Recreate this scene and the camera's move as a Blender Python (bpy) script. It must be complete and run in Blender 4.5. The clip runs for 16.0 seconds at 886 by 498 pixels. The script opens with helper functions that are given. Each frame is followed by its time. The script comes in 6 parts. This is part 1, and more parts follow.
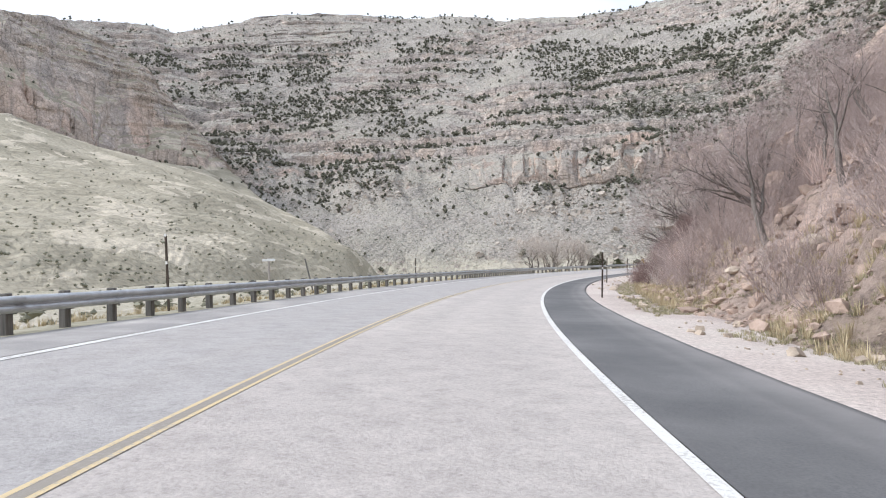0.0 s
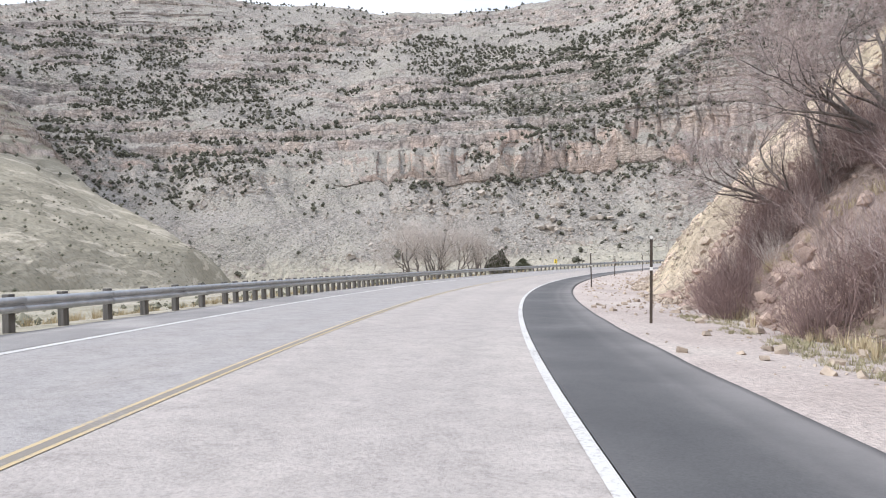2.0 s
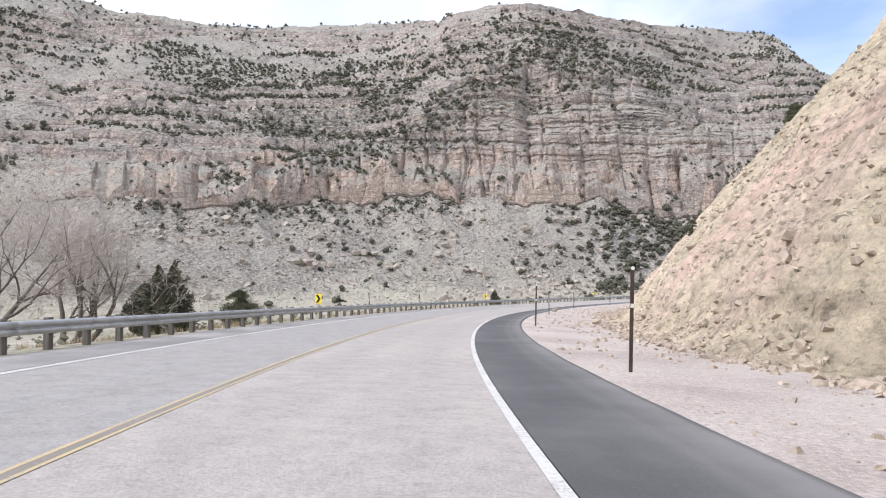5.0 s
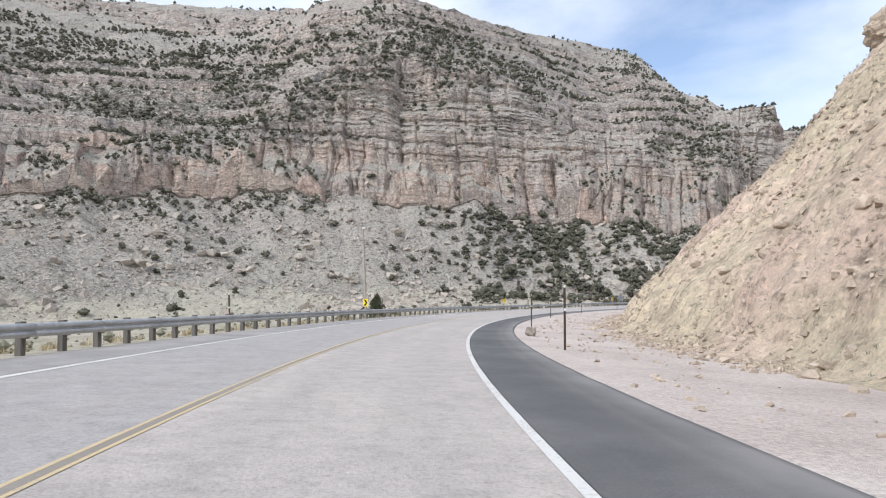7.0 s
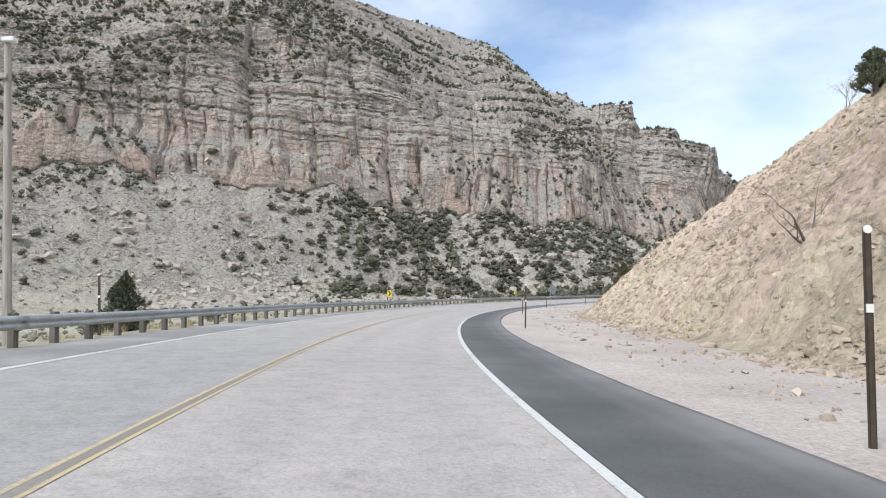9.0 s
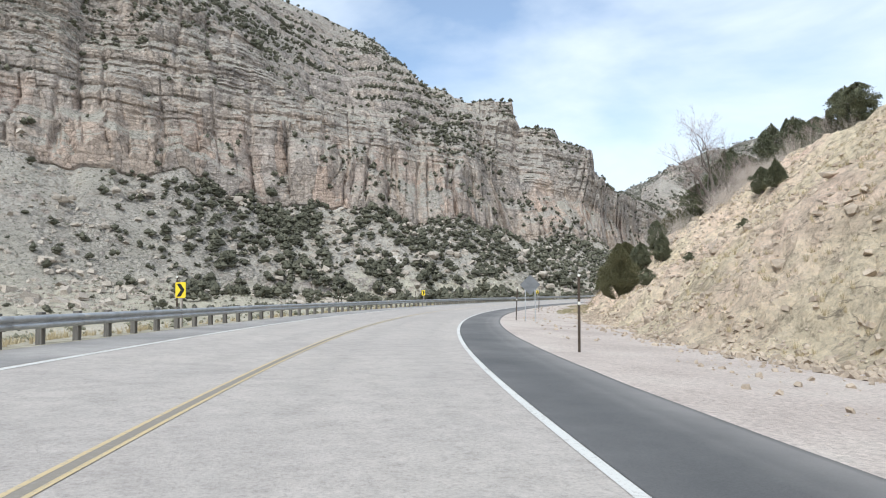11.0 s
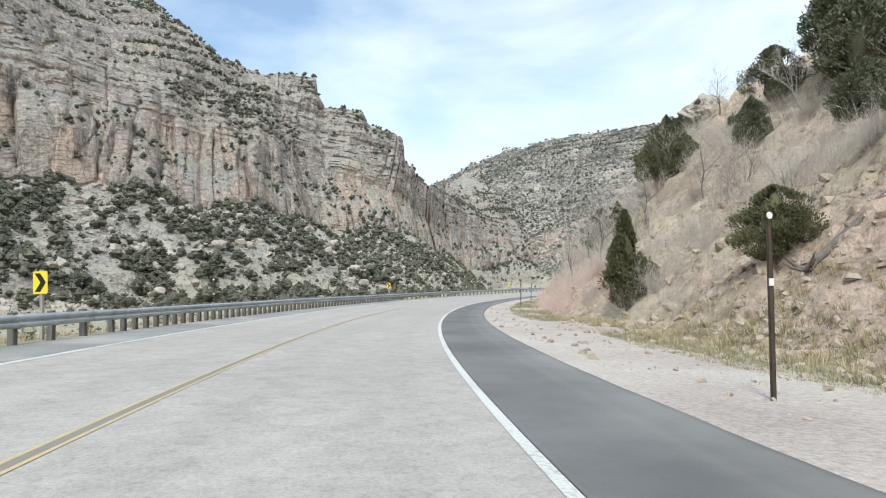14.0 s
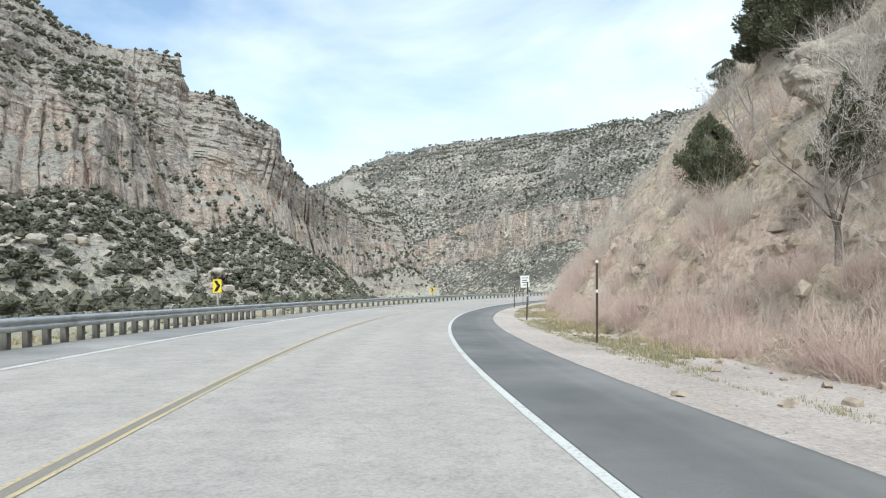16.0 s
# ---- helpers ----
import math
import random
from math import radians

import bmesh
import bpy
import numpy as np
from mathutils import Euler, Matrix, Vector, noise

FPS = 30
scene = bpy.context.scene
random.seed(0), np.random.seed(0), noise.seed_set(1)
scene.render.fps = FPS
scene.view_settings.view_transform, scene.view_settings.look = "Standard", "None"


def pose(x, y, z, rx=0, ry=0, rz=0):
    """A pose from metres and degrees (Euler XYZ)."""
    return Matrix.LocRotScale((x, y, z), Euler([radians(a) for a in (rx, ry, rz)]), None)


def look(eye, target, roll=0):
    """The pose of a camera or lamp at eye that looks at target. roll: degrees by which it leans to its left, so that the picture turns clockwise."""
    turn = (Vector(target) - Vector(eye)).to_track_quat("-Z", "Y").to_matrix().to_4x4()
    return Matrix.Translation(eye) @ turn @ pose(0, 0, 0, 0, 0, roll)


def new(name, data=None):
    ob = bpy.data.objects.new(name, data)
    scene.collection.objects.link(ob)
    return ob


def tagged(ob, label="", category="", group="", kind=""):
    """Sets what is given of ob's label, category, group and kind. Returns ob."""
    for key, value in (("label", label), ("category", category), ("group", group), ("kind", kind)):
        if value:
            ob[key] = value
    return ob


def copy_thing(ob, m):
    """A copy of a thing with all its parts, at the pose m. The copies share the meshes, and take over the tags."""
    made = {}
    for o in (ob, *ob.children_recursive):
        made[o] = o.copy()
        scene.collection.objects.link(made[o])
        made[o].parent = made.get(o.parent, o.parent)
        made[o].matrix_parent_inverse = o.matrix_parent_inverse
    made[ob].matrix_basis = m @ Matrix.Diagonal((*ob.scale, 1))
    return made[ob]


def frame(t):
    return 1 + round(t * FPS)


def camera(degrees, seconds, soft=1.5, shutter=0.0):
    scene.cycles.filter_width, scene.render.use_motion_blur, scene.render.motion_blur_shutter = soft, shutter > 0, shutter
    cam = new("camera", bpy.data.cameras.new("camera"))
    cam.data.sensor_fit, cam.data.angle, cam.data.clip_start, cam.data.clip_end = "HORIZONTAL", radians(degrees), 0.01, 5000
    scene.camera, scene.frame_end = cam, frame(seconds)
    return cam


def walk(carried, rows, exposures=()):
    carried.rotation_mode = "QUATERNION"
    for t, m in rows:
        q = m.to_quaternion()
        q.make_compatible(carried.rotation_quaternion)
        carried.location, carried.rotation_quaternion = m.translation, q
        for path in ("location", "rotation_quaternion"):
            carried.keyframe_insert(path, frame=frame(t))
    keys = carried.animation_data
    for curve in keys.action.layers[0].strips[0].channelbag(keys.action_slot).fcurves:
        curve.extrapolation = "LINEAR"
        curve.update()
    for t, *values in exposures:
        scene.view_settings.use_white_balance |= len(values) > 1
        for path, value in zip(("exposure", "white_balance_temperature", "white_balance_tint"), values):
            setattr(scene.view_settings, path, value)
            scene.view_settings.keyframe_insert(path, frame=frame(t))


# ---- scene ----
cam = camera(65.79, 16.0, 1.1)
PATH = [
    (0, (43.836, -130.592, 1.250), (37.389, -122.954, 1.551), -2.05),
    (0.5, (38.117, -122.778, 1.250), (32.019, -114.858, 1.558), -2.35),
    (1, (32.725, -114.750, 1.250), (26.982, -106.570, 1.551), -2.44),
    (1.5, (27.671, -106.533, 1.250), (22.300, -98.103, 1.540), -2.48),
    (2, (22.965, -98.146, 1.250), (17.987, -89.478, 1.529), -2.44),
    (2.5, (18.610, -89.597, 1.250), (14.066, -80.693, 1.525), -2.44),
    (3, (14.614, -80.897, 1.250), (10.576, -71.754, 1.573), -2.47),
    (3.5, (10.987, -72.053, 1.250), (7.527, -62.681, 1.676), -2.53),
    (4, (7.745, -63.070, 1.250), (4.905, -53.499, 1.817), -2.57),
    (4.5, (4.896, -53.933, 1.250), (2.681, -44.207, 1.955), -2.25),
    (5, (2.453, -44.650, 1.250), (0.782, -34.819, 1.993), -1.58),
    (5.5, (0.429, -35.235, 1.250), (-0.735, -25.334, 2.038), -1.40),
    (6, (-1.171, -25.699, 1.250), (-1.848, -15.757, 2.088), -1.66),
    (6.5, (-2.340, -16.054, 1.250), (-2.545, -6.092, 2.088), -1.49),
    (7, (-3.076, -6.339, 1.250), (-2.792, 3.623, 2.071), -1.27),
    (7.5, (-3.382, 3.459, 1.250), (-2.590, 13.396, 2.041), -1.23),
    (8, (-3.250, 13.316, 1.250), (-1.932, 23.200, 2.006), -1.13),
    (8.5, (-2.665, 23.220, 1.250), (-0.822, 33.022, 1.971), -1.11),
    (9, (-1.605, 33.175, 1.250), (0.763, 42.865, 1.956), -1.20),
    (9.5, (-0.061, 43.085, 1.250), (2.806, 52.639, 1.957), -1.13),
    (10, (1.979, 52.932, 1.250), (5.293, 62.339, 1.975), -0.90),
    (10.5, (4.518, 62.684, 1.250), (8.251, 71.932, 1.975), -0.88),
    (11, (7.550, 72.309, 1.250), (11.700, 81.380, 1.957), -1.17),
    (11.5, (11.066, 81.782, 1.250), (15.659, 90.637, 1.953), -1.24),
    (12, (15.048, 91.081, 1.250), (20.074, 99.699, 1.942), -1.44),
    (12.5, (19.482, 100.210, 1.250), (24.935, 108.566, 1.918), -1.63),
    (13, (24.349, 109.162, 1.250), (30.212, 117.238, 1.893), -1.84),
    (13.5, (29.630, 117.924, 1.250), (35.869, 125.715, 1.865), -2.03),
    (14, (35.304, 126.479, 1.250), (41.885, 133.984, 1.851), -2.12),
    (14.5, (41.355, 134.814, 1.250), (48.264, 142.018, 1.854), -2.10),
    (15, (47.756, 142.905, 1.250), (54.980, 149.793, 1.866), -2.02),
    (15.5, (54.492, 150.740, 1.250), (62.009, 157.305, 1.881), -1.93),
    (16, (61.543, 158.302, 1.250), (69.336, 164.535, 1.904), -1.95),
]
EXPOSURES = [(0, 0.70, 5980, 11), (4, 0.69, 6000, 14), (7, 0.51, 5960, 11), (9, 0.49, 5900, 8), (12.5, 0.54, 5960, 4), (16, 0.58, 5880, 1)]
CLOUD_SHIFT, CLOUD, SKY_STRENGTH, SUN_STRENGTH = (0.4, 0.2, 0.0), (6.3, 6.5, 6.8), 0.12, 2.1
GRADE_S, GRADE = (-80, 20, 60, 110, 135, 165, 190, 210, 245, 275, 297, 325, 350, 377, 640), (0.75, 0.80, 0.95, 1.05, 1.0, 1.02, 1.0, 0.88, 0.72, 0.68, 0.66, 0.8, 1.05, 1.12, 1.0)
CREST_S, CREST = (-80, 40, 90, 130, 200, 245, 275, 297, 325, 360, 640), (44, 44, 34, 30, 34, 28, 16, 13.5, 18, 20, 24)
walk(cam, [(t, look(eye, target, roll)) for t, eye, target, roll in PATH], EXPOSURES)

# ---- daylight: thin bright overcast with blue gaps ----
SUN_ELEV, SUN_AZ = 43.0, 230.0      # degrees; azimuth clockwise from +y
world = bpy.data.worlds.new("sky")
scene.world = world
world.use_nodes = True
wn, wl = world.node_tree.nodes, world.node_tree.links
wn.clear()
w_out, w_bg = wn.new("ShaderNodeOutputWorld"), wn.new("ShaderNodeBackground")
w_sky = wn.new("ShaderNodeTexSky")
w_sky.sky_type, w_sky.sun_disc = "NISHITA", False
w_sky.sun_elevation, w_sky.sun_rotation = radians(SUN_ELEV), radians(SUN_AZ)
w_sky.air_density, w_sky.dust_density = 1.0, 0.6
w_co, w_map = wn.new("ShaderNodeTexCoord"), wn.new("ShaderNodeMapping")
w_map.inputs["Scale"].default_value = (1.0, 1.0, 2.0)
w_map.inputs["Location"].default_value = CLOUD_SHIFT
w_noise, w_ramp, w_mix = wn.new("ShaderNodeTexNoise"), wn.new("ShaderNodeValToRGB"), wn.new("ShaderNodeMixRGB")
w_noise.inputs["Scale"].default_value, w_noise.inputs["Detail"].default_value = 1.7, 7
w_noise.inputs["Roughness"].default_value, w_noise.inputs["Distortion"].default_value = 0.52, 0.5
w_ramp.color_ramp.elements[0].position, w_ramp.color_ramp.elements[1].position = 0.30, 0.56
w_ramp.color_ramp.elements[0].color = (0.16, 0.16, 0.16, 1)
w_mix.inputs[2].default_value = (*CLOUD, 1)
wl.new(w_co.outputs["Generated"], w_map.inputs["Vector"])
wl.new(w_map.outputs[0], w_noise.inputs["Vector"])
wl.new(w_noise.outputs["Fac"], w_ramp.inputs[0])
wl.new(w_ramp.outputs[0], w_mix.inputs[0])
wl.new(w_sky.outputs[0], w_mix.inputs[1])
wl.new(w_mix.outputs[0], w_bg.inputs[0])
w_bg.inputs[1].default_value = SKY_STRENGTH
wl.new(w_bg.outputs[0], w_out.inputs[0])

sun = new("sun", bpy.data.lights.new("sun", "SUN"))
sun.data.energy, sun.data.angle, sun.data.color = SUN_STRENGTH, radians(12), (1.0, 0.95, 0.88)
a_, e_ = radians(SUN_AZ), radians(SUN_ELEV)
sun.matrix_world = look((math.sin(a_) * math.cos(e_) * 50, math.cos(a_) * math.cos(e_) * 50, math.sin(e_) * 50 + 30), (0, 0, 30))


# ---- materials ----
class Nodes:
    """Short hand for building a node material."""

    def __init__(self, name, rough=0.9, metal=0.0, spec=0.25):
        self.mat = bpy.data.materials.new(name)
        self.mat.use_nodes = True
        self.t = self.mat.node_tree
        self.bsdf = self.t.nodes["Principled BSDF"]
        self.bsdf.inputs["Roughness"].default_value = rough
        self.bsdf.inputs["Metallic"].default_value = metal
        self.bsdf.inputs["Specular IOR Level"].default_value = spec
        self.geo = self.t.nodes.new("ShaderNodeNewGeometry")
        self.tc = self.t.nodes.new("ShaderNodeTexCoord")

    def link(self, a, b):
        self.t.links.new(a, b)
        return self

    def scaled(self, sx, sy, sz, world=True):
        m = self.t.nodes.new("ShaderNodeMapping")
        m.inputs["Scale"].default_value = (sx, sy, sz)
        self.link(self.geo.outputs["Position"] if world else self.tc.outputs["Object"], m.inputs["Vector"])
        return m.outputs[0]

    def noise(self, vec, scale=1.0, detail=4.0, rough=0.55, warp=0.0):
        n = self.t.nodes.new("ShaderNodeTexNoise")
        n.inputs["Scale"].default_value, n.inputs["Detail"].default_value = scale, detail
        n.inputs["Roughness"].default_value, n.inputs["Distortion"].default_value = rough, warp
        self.link(vec, n.inputs["Vector"])
        return n.outputs["Fac"]

    def cells(self, vec, scale=1.0, feature="F1", out="Distance"):
        n = self.t.nodes.new("ShaderNodeTexVoronoi")
        n.feature = feature
        n.inputs["Scale"].default_value = scale
        self.link(vec, n.inputs["Vector"])
        return n.outputs[out]

    def warped(self, vec, scale, amount):
        """A vector pushed about by coarse noise, so that cells lose their straight edges."""
        n = self.t.nodes.new("ShaderNodeTexNoise")
        n.inputs["Scale"].default_value, n.inputs["Detail"].default_value = scale, 4.0
        self.link(vec, n.inputs["Vector"])
        m = self.t.nodes.new("ShaderNodeVectorMath")
        m.operation = "MULTIPLY_ADD"
        m.inputs[1].default_value = (amount, amount, amount)
        self.link(n.outputs["Color"], m.inputs[0])
        self.link(vec, m.inputs[2])
        return m.outputs[0]

    def ramp(self, fac, *stops):
        r = self.t.nodes.new("ShaderNodeValToRGB")
        while len(r.color_ramp.elements) < len(stops):
            r.color_ramp.elements.new(0.5)
        for el, (pos, col) in zip(r.color_ramp.elements, stops):
            el.position, el.color = pos, (col, col, col, 1) if isinstance(col, (int, float)) else (*col, 1)
        self.link(fac, r.inputs[0])
        return r.outputs[0]

    def mix(self, fac, a, b, mode="MIX"):
        m = self.t.nodes.new("ShaderNodeMixRGB")
        m.blend_type = mode
        for socket, v in zip(m.inputs, (fac, a, b)):
            if isinstance(v, (int, float)):
                socket.default_value = v
            elif isinstance(v, tuple):
                socket.default_value = (*v, 1)
            else:
                self.link(v, socket)
        return m.outputs[0]

    def math(self, op, a, b=0.0):
        m = self.t.nodes.new("ShaderNodeMath")
        m.operation = op
        for socket, v in zip(m.inputs, (a, b)):
            if isinstance(v, (int, float)):
                socket.default_value = v
            else:
                self.link(v, socket)
        return m.outputs[0]

    def up(self):
        s = self.t.nodes.new("ShaderNodeSeparateXYZ")
        self.link(self.geo.outputs["Normal"], s.inputs[0])
        return s.outputs[2]

    def rand(self):
        return self.t.nodes.new("ShaderNodeObjectInfo").outputs["Random"]

    def island(self):
        return self.geo.outputs["Random Per Island"]

    def bump(self, height, strength=0.5, dist=0.1):
        b = self.t.nodes.new("ShaderNodeBump")
        b.inputs["Strength"].default_value, b.inputs["Distance"].default_value = strength, dist
        self.link(height, b.inputs["Height"])
        self.link(b.outputs[0], self.bsdf.inputs["Normal"])
        return self

    def color(self, c):
        if isinstance(c, tuple):
            self.bsdf.inputs["Base Color"].default_value = (*c, 1)
        else:
            self.link(c, self.bsdf.inputs["Base Color"])
        return self.mat


def cliff_colour(m):
    """Pale limestone: thin grey beds above, and a massive tan and pinkish band of tall stained panels where 'massive' is set."""
    at = m.t.nodes.new("ShaderNodeAttribute")
    at.attribute_name = "massive"
    massive = at.outputs["Fac"]
    blotch = m.noise(m.scaled(0.022, 0.022, 0.03), 1, 5, 0.62, 0.6)
    beds = m.noise(m.scaled(0.010, 0.010, 0.34), 1, 6, 0.62, 0.5)
    seams = m.noise(m.scaled(0.022, 0.022, 0.62), 1, 4, 0.6, 0.4)
    grain = m.noise(m.scaled(0.5, 0.5, 0.7), 1, 8, 0.75)
    mid = m.noise(m.scaled(0.10, 0.10, 0.14), 1, 5, 0.62)
    panel_at = m.warped(m.scaled(0.062, 0.062, 0.020), 2.2, 0.7)
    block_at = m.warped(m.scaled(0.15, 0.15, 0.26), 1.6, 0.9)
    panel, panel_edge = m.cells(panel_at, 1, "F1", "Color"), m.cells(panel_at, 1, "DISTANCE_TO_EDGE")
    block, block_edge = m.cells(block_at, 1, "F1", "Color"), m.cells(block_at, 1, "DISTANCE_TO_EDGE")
    streak = m.noise(m.scaled(0.20, 0.20, 0.013), 1, 6, 0.68, 0.6)
    fine_streak = m.noise(m.scaled(0.9, 0.9, 0.05), 1, 4, 0.65, 0.4)
    rock = m.ramp(blotch, (0.34, (0.42, 0.365, 0.33)), (0.46, (0.51, 0.445, 0.395)), (0.55, (0.555, 0.465, 0.395)), (0.66, (0.47, 0.425, 0.39)))
    rock = m.mix(0.75, rock, m.ramp(beds, (0.34, 0.66), (0.44, 0.95), (0.54, 1.1), (0.66, 0.98)), "MULTIPLY")
    rock = m.mix(0.5, rock, m.ramp(seams, (0.36, 0.45), (0.43, 1.0), (0.6, 1.06)), "MULTIPLY")
    clean = m.ramp(panel, (0.1, (0.53, 0.455, 0.40)), (0.4, (0.57, 0.47, 0.39)), (0.65, (0.60, 0.455, 0.37)), (0.9, (0.51, 0.455, 0.41)))
    clean = m.mix(0.9, clean, m.ramp(streak, (0.34, 0.62), (0.46, 1.0), (0.66, 1.12)), "MULTIPLY")
    clean = m.mix(0.6, clean, m.ramp(fine_streak, (0.34, 0.62), (0.48, 1.0), (0.66, 1.1)), "MULTIPLY")
    rock = m.mix(m.math("MULTIPLY", massive, 0.9), rock, clean)
    rock = m.mix(0.6, rock, m.ramp(mid, (0.34, 0.70), (0.47, 1.0), (0.64, 1.15)), "MULTIPLY")
    patina = m.noise(m.scaled(0.045, 0.045, 0.03), 1, 5, 0.68, 0.8)
    rock = m.mix(m.ramp(patina, (0.50, 0.0), (0.62, 0.55)), rock, (0.335, 0.30, 0.275))
    crack_at = m.warped(m.scaled(0.42, 0.42, 0.5), 1.2, 0.9)
    cracks, chunk = m.cells(crack_at, 1, "DISTANCE_TO_EDGE"), m.cells(crack_at, 1, "F1", "Color")
    rock = m.mix(0.5, rock, m.ramp(cracks, (0.0, 0.3), (0.07, 0.95), (0.3, 1.06)), "MULTIPLY")
    rock = m.mix(0.35, rock, m.ramp(chunk, (0.0, 0.72), (1.0, 1.25)), "MULTIPLY")
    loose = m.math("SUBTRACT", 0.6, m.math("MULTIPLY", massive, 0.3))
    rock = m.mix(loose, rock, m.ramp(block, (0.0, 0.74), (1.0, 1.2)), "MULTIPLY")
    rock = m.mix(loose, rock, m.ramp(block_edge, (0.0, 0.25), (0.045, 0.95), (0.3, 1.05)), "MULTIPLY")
    rock = m.mix(0.6, rock, m.ramp(panel_edge, (0.0, 0.22), (0.018, 0.95), (0.2, 1.02)), "MULTIPLY")
    speck = m.mix(m.math("SUBTRACT", 0.6, m.math("MULTIPLY", massive, 0.25)), rock, m.ramp(grain, (0.36, 0.42), (0.455, 0.9), (0.53, 1.04), (0.64, 1.2)), "MULTIPLY")
    relief = m.math("ADD", m.math("MULTIPLY", m.ramp(block_edge, (0.0, 0.0), (0.2, 1.0)), 0.35), m.math("MULTIPLY", m.ramp(panel_edge, (0.0, 0.0), (0.10, 1.0)), 0.6))
    relief = m.math("ADD", relief, m.math("MULTIPLY", seams, 0.8))
    return speck, relief, grain


def mountain_material(name="canyon_rock", brush=0.0):
    m = Nodes(name, 0.95, spec=0.1)
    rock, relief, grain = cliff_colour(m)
    scree = m.noise(m.scaled(0.55, 0.55, 0.55), 1, 9, 0.84)
    at = m.warped(m.scaled(0.62, 0.62, 0.62), 1.5, 0.7)
    rubble, gaps = m.cells(at, 1, "F1", "Color"), m.cells(at, 1, "DISTANCE_TO_EDGE")
    patch = m.noise(m.scaled(0.03, 0.03, 0.03), 1, 5, 0.65)
    soil = m.ramp(scree, (0.36, (0.26, 0.235, 0.205)), (0.44, (0.40, 0.365, 0.32)), (0.54, (0.46, 0.42, 0.37)), (0.67, (0.64, 0.595, 0.535)))
    stony = m.mix(0.7, soil, m.ramp(rubble, (0.0, 0.65), (0.6, 1.02), (1.0, 1.4)), "MULTIPLY")
    stony = m.mix(0.8, stony, m.ramp(gaps, (0.0, 0.2), (0.14, 1.0)), "MULTIPLY")
    soil = m.mix(m.ramp(patch, (0.45, 0.0), (0.58, 0.8)), soil, stony)
    herb = m.noise(m.scaled(0.018, 0.018, 0.03), 1, 6, 0.65)
    soil = m.mix(m.ramp(herb, (0.48, 0.0), (0.62, 0.40)), soil, (0.47, 0.44, 0.36))
    tuft = m.noise(m.scaled(0.7, 0.7, 0.7), 1, 5, 0.65)
    soil = m.mix(m.ramp(tuft, (0.56, 0.0), (0.60, 0.7)), soil, (0.13, 0.128, 0.105))
    low = m.t.nodes.new("ShaderNodeSeparateXYZ")
    m.link(m.geo.outputs["Position"], low.inputs[0])
    turf = m.math("ADD", low.outputs[2], m.math("MULTIPLY", m.math("SUBTRACT", patch, 0.5), 45.0))
    soil = m.mix(m.math("MULTIPLY", m.ramp(m.math("MULTIPLY", turf, 0.04), (0.12, 0.8), (0.55, 0.0)), 1.0), soil, m.mix(0.7, (0.56, 0.515, 0.41), m.ramp(scree, (0.36, 0.5), (0.48, 1.0), (0.66, 1.2)), "MULTIPLY"))
    edge = m.math("ADD", m.up(), m.math("MULTIPLY", m.math("SUBTRACT", m.noise(m.scaled(0.14, 0.14, 0.25), 1, 6, 0.75), 0.5), 0.8))
    slide = m.t.nodes.new("ShaderNodeAttribute")
    slide.attribute_name = "chute"
    gravelly = m.mix(0.7, (0.66, 0.61, 0.54), m.ramp(scree, (0.36, 0.62), (0.5, 1.0), (0.66, 1.15)), "MULTIPLY")
    soil = m.mix(slide.outputs["Fac"], soil, gravelly)
    col = m.mix(m.ramp(edge, (0.50, 0.0), (0.64, 1.0)), rock, soil)
    mat_at = m.t.nodes.new("ShaderNodeAttribute")
    mat_at.attribute_name = "scrub"
    leafy = m.noise(m.scaled(0.34, 0.34, 0.34), 1, 5, 0.7)
    leafy = m.math("ADD", leafy, m.math("MULTIPLY", m.math("SUBTRACT", mat_at.outputs["Fac"], 0.5), 0.42))
    col = m.mix(m.math("MULTIPLY", m.ramp(leafy, (0.50, 0.0), (0.58, 0.85)), m.ramp(edge, (0.22, 0.1), (0.42, 1.0))), col, m.mix(0.5, (0.115, 0.108, 0.085), m.ramp(grain, (0.36, 0.6), (0.6, 1.5)), "MULTIPLY"))
    if brush:
        cover = m.noise(m.scaled(0.24, 0.24, 0.24), 1, 5, 0.7)
        wide = m.noise(m.scaled(0.012, 0.012, 0.02), 1, 4, 0.6)
        f = m.ramp(m.math("ADD", cover, m.math("MULTIPLY", wide, 0.45)), (0.71 - 0.1 * brush, 0.0), (0.77 - 0.1 * brush, 0.85))
        chute = m.noise(m.scaled(0.018, 0.018, 0.002), 1, 3, 0.5, 0.3)
        col = m.mix(m.ramp(chute, (0.485, 0.0), (0.495, 0.7), (0.505, 0.7), (0.515, 0.0)), col, (0.60, 0.54, 0.45))
        col = m.mix(m.math("MULTIPLY", f, m.ramp(edge, (0.30, 0.15), (0.50, 1.0))), col, (0.088, 0.086, 0.072))
    m.bump(m.math("ADD", relief, m.math("ADD", grain, m.math("MULTIPLY", scree, 0.7))), 0.9, 1.5)
    return m.color(col)


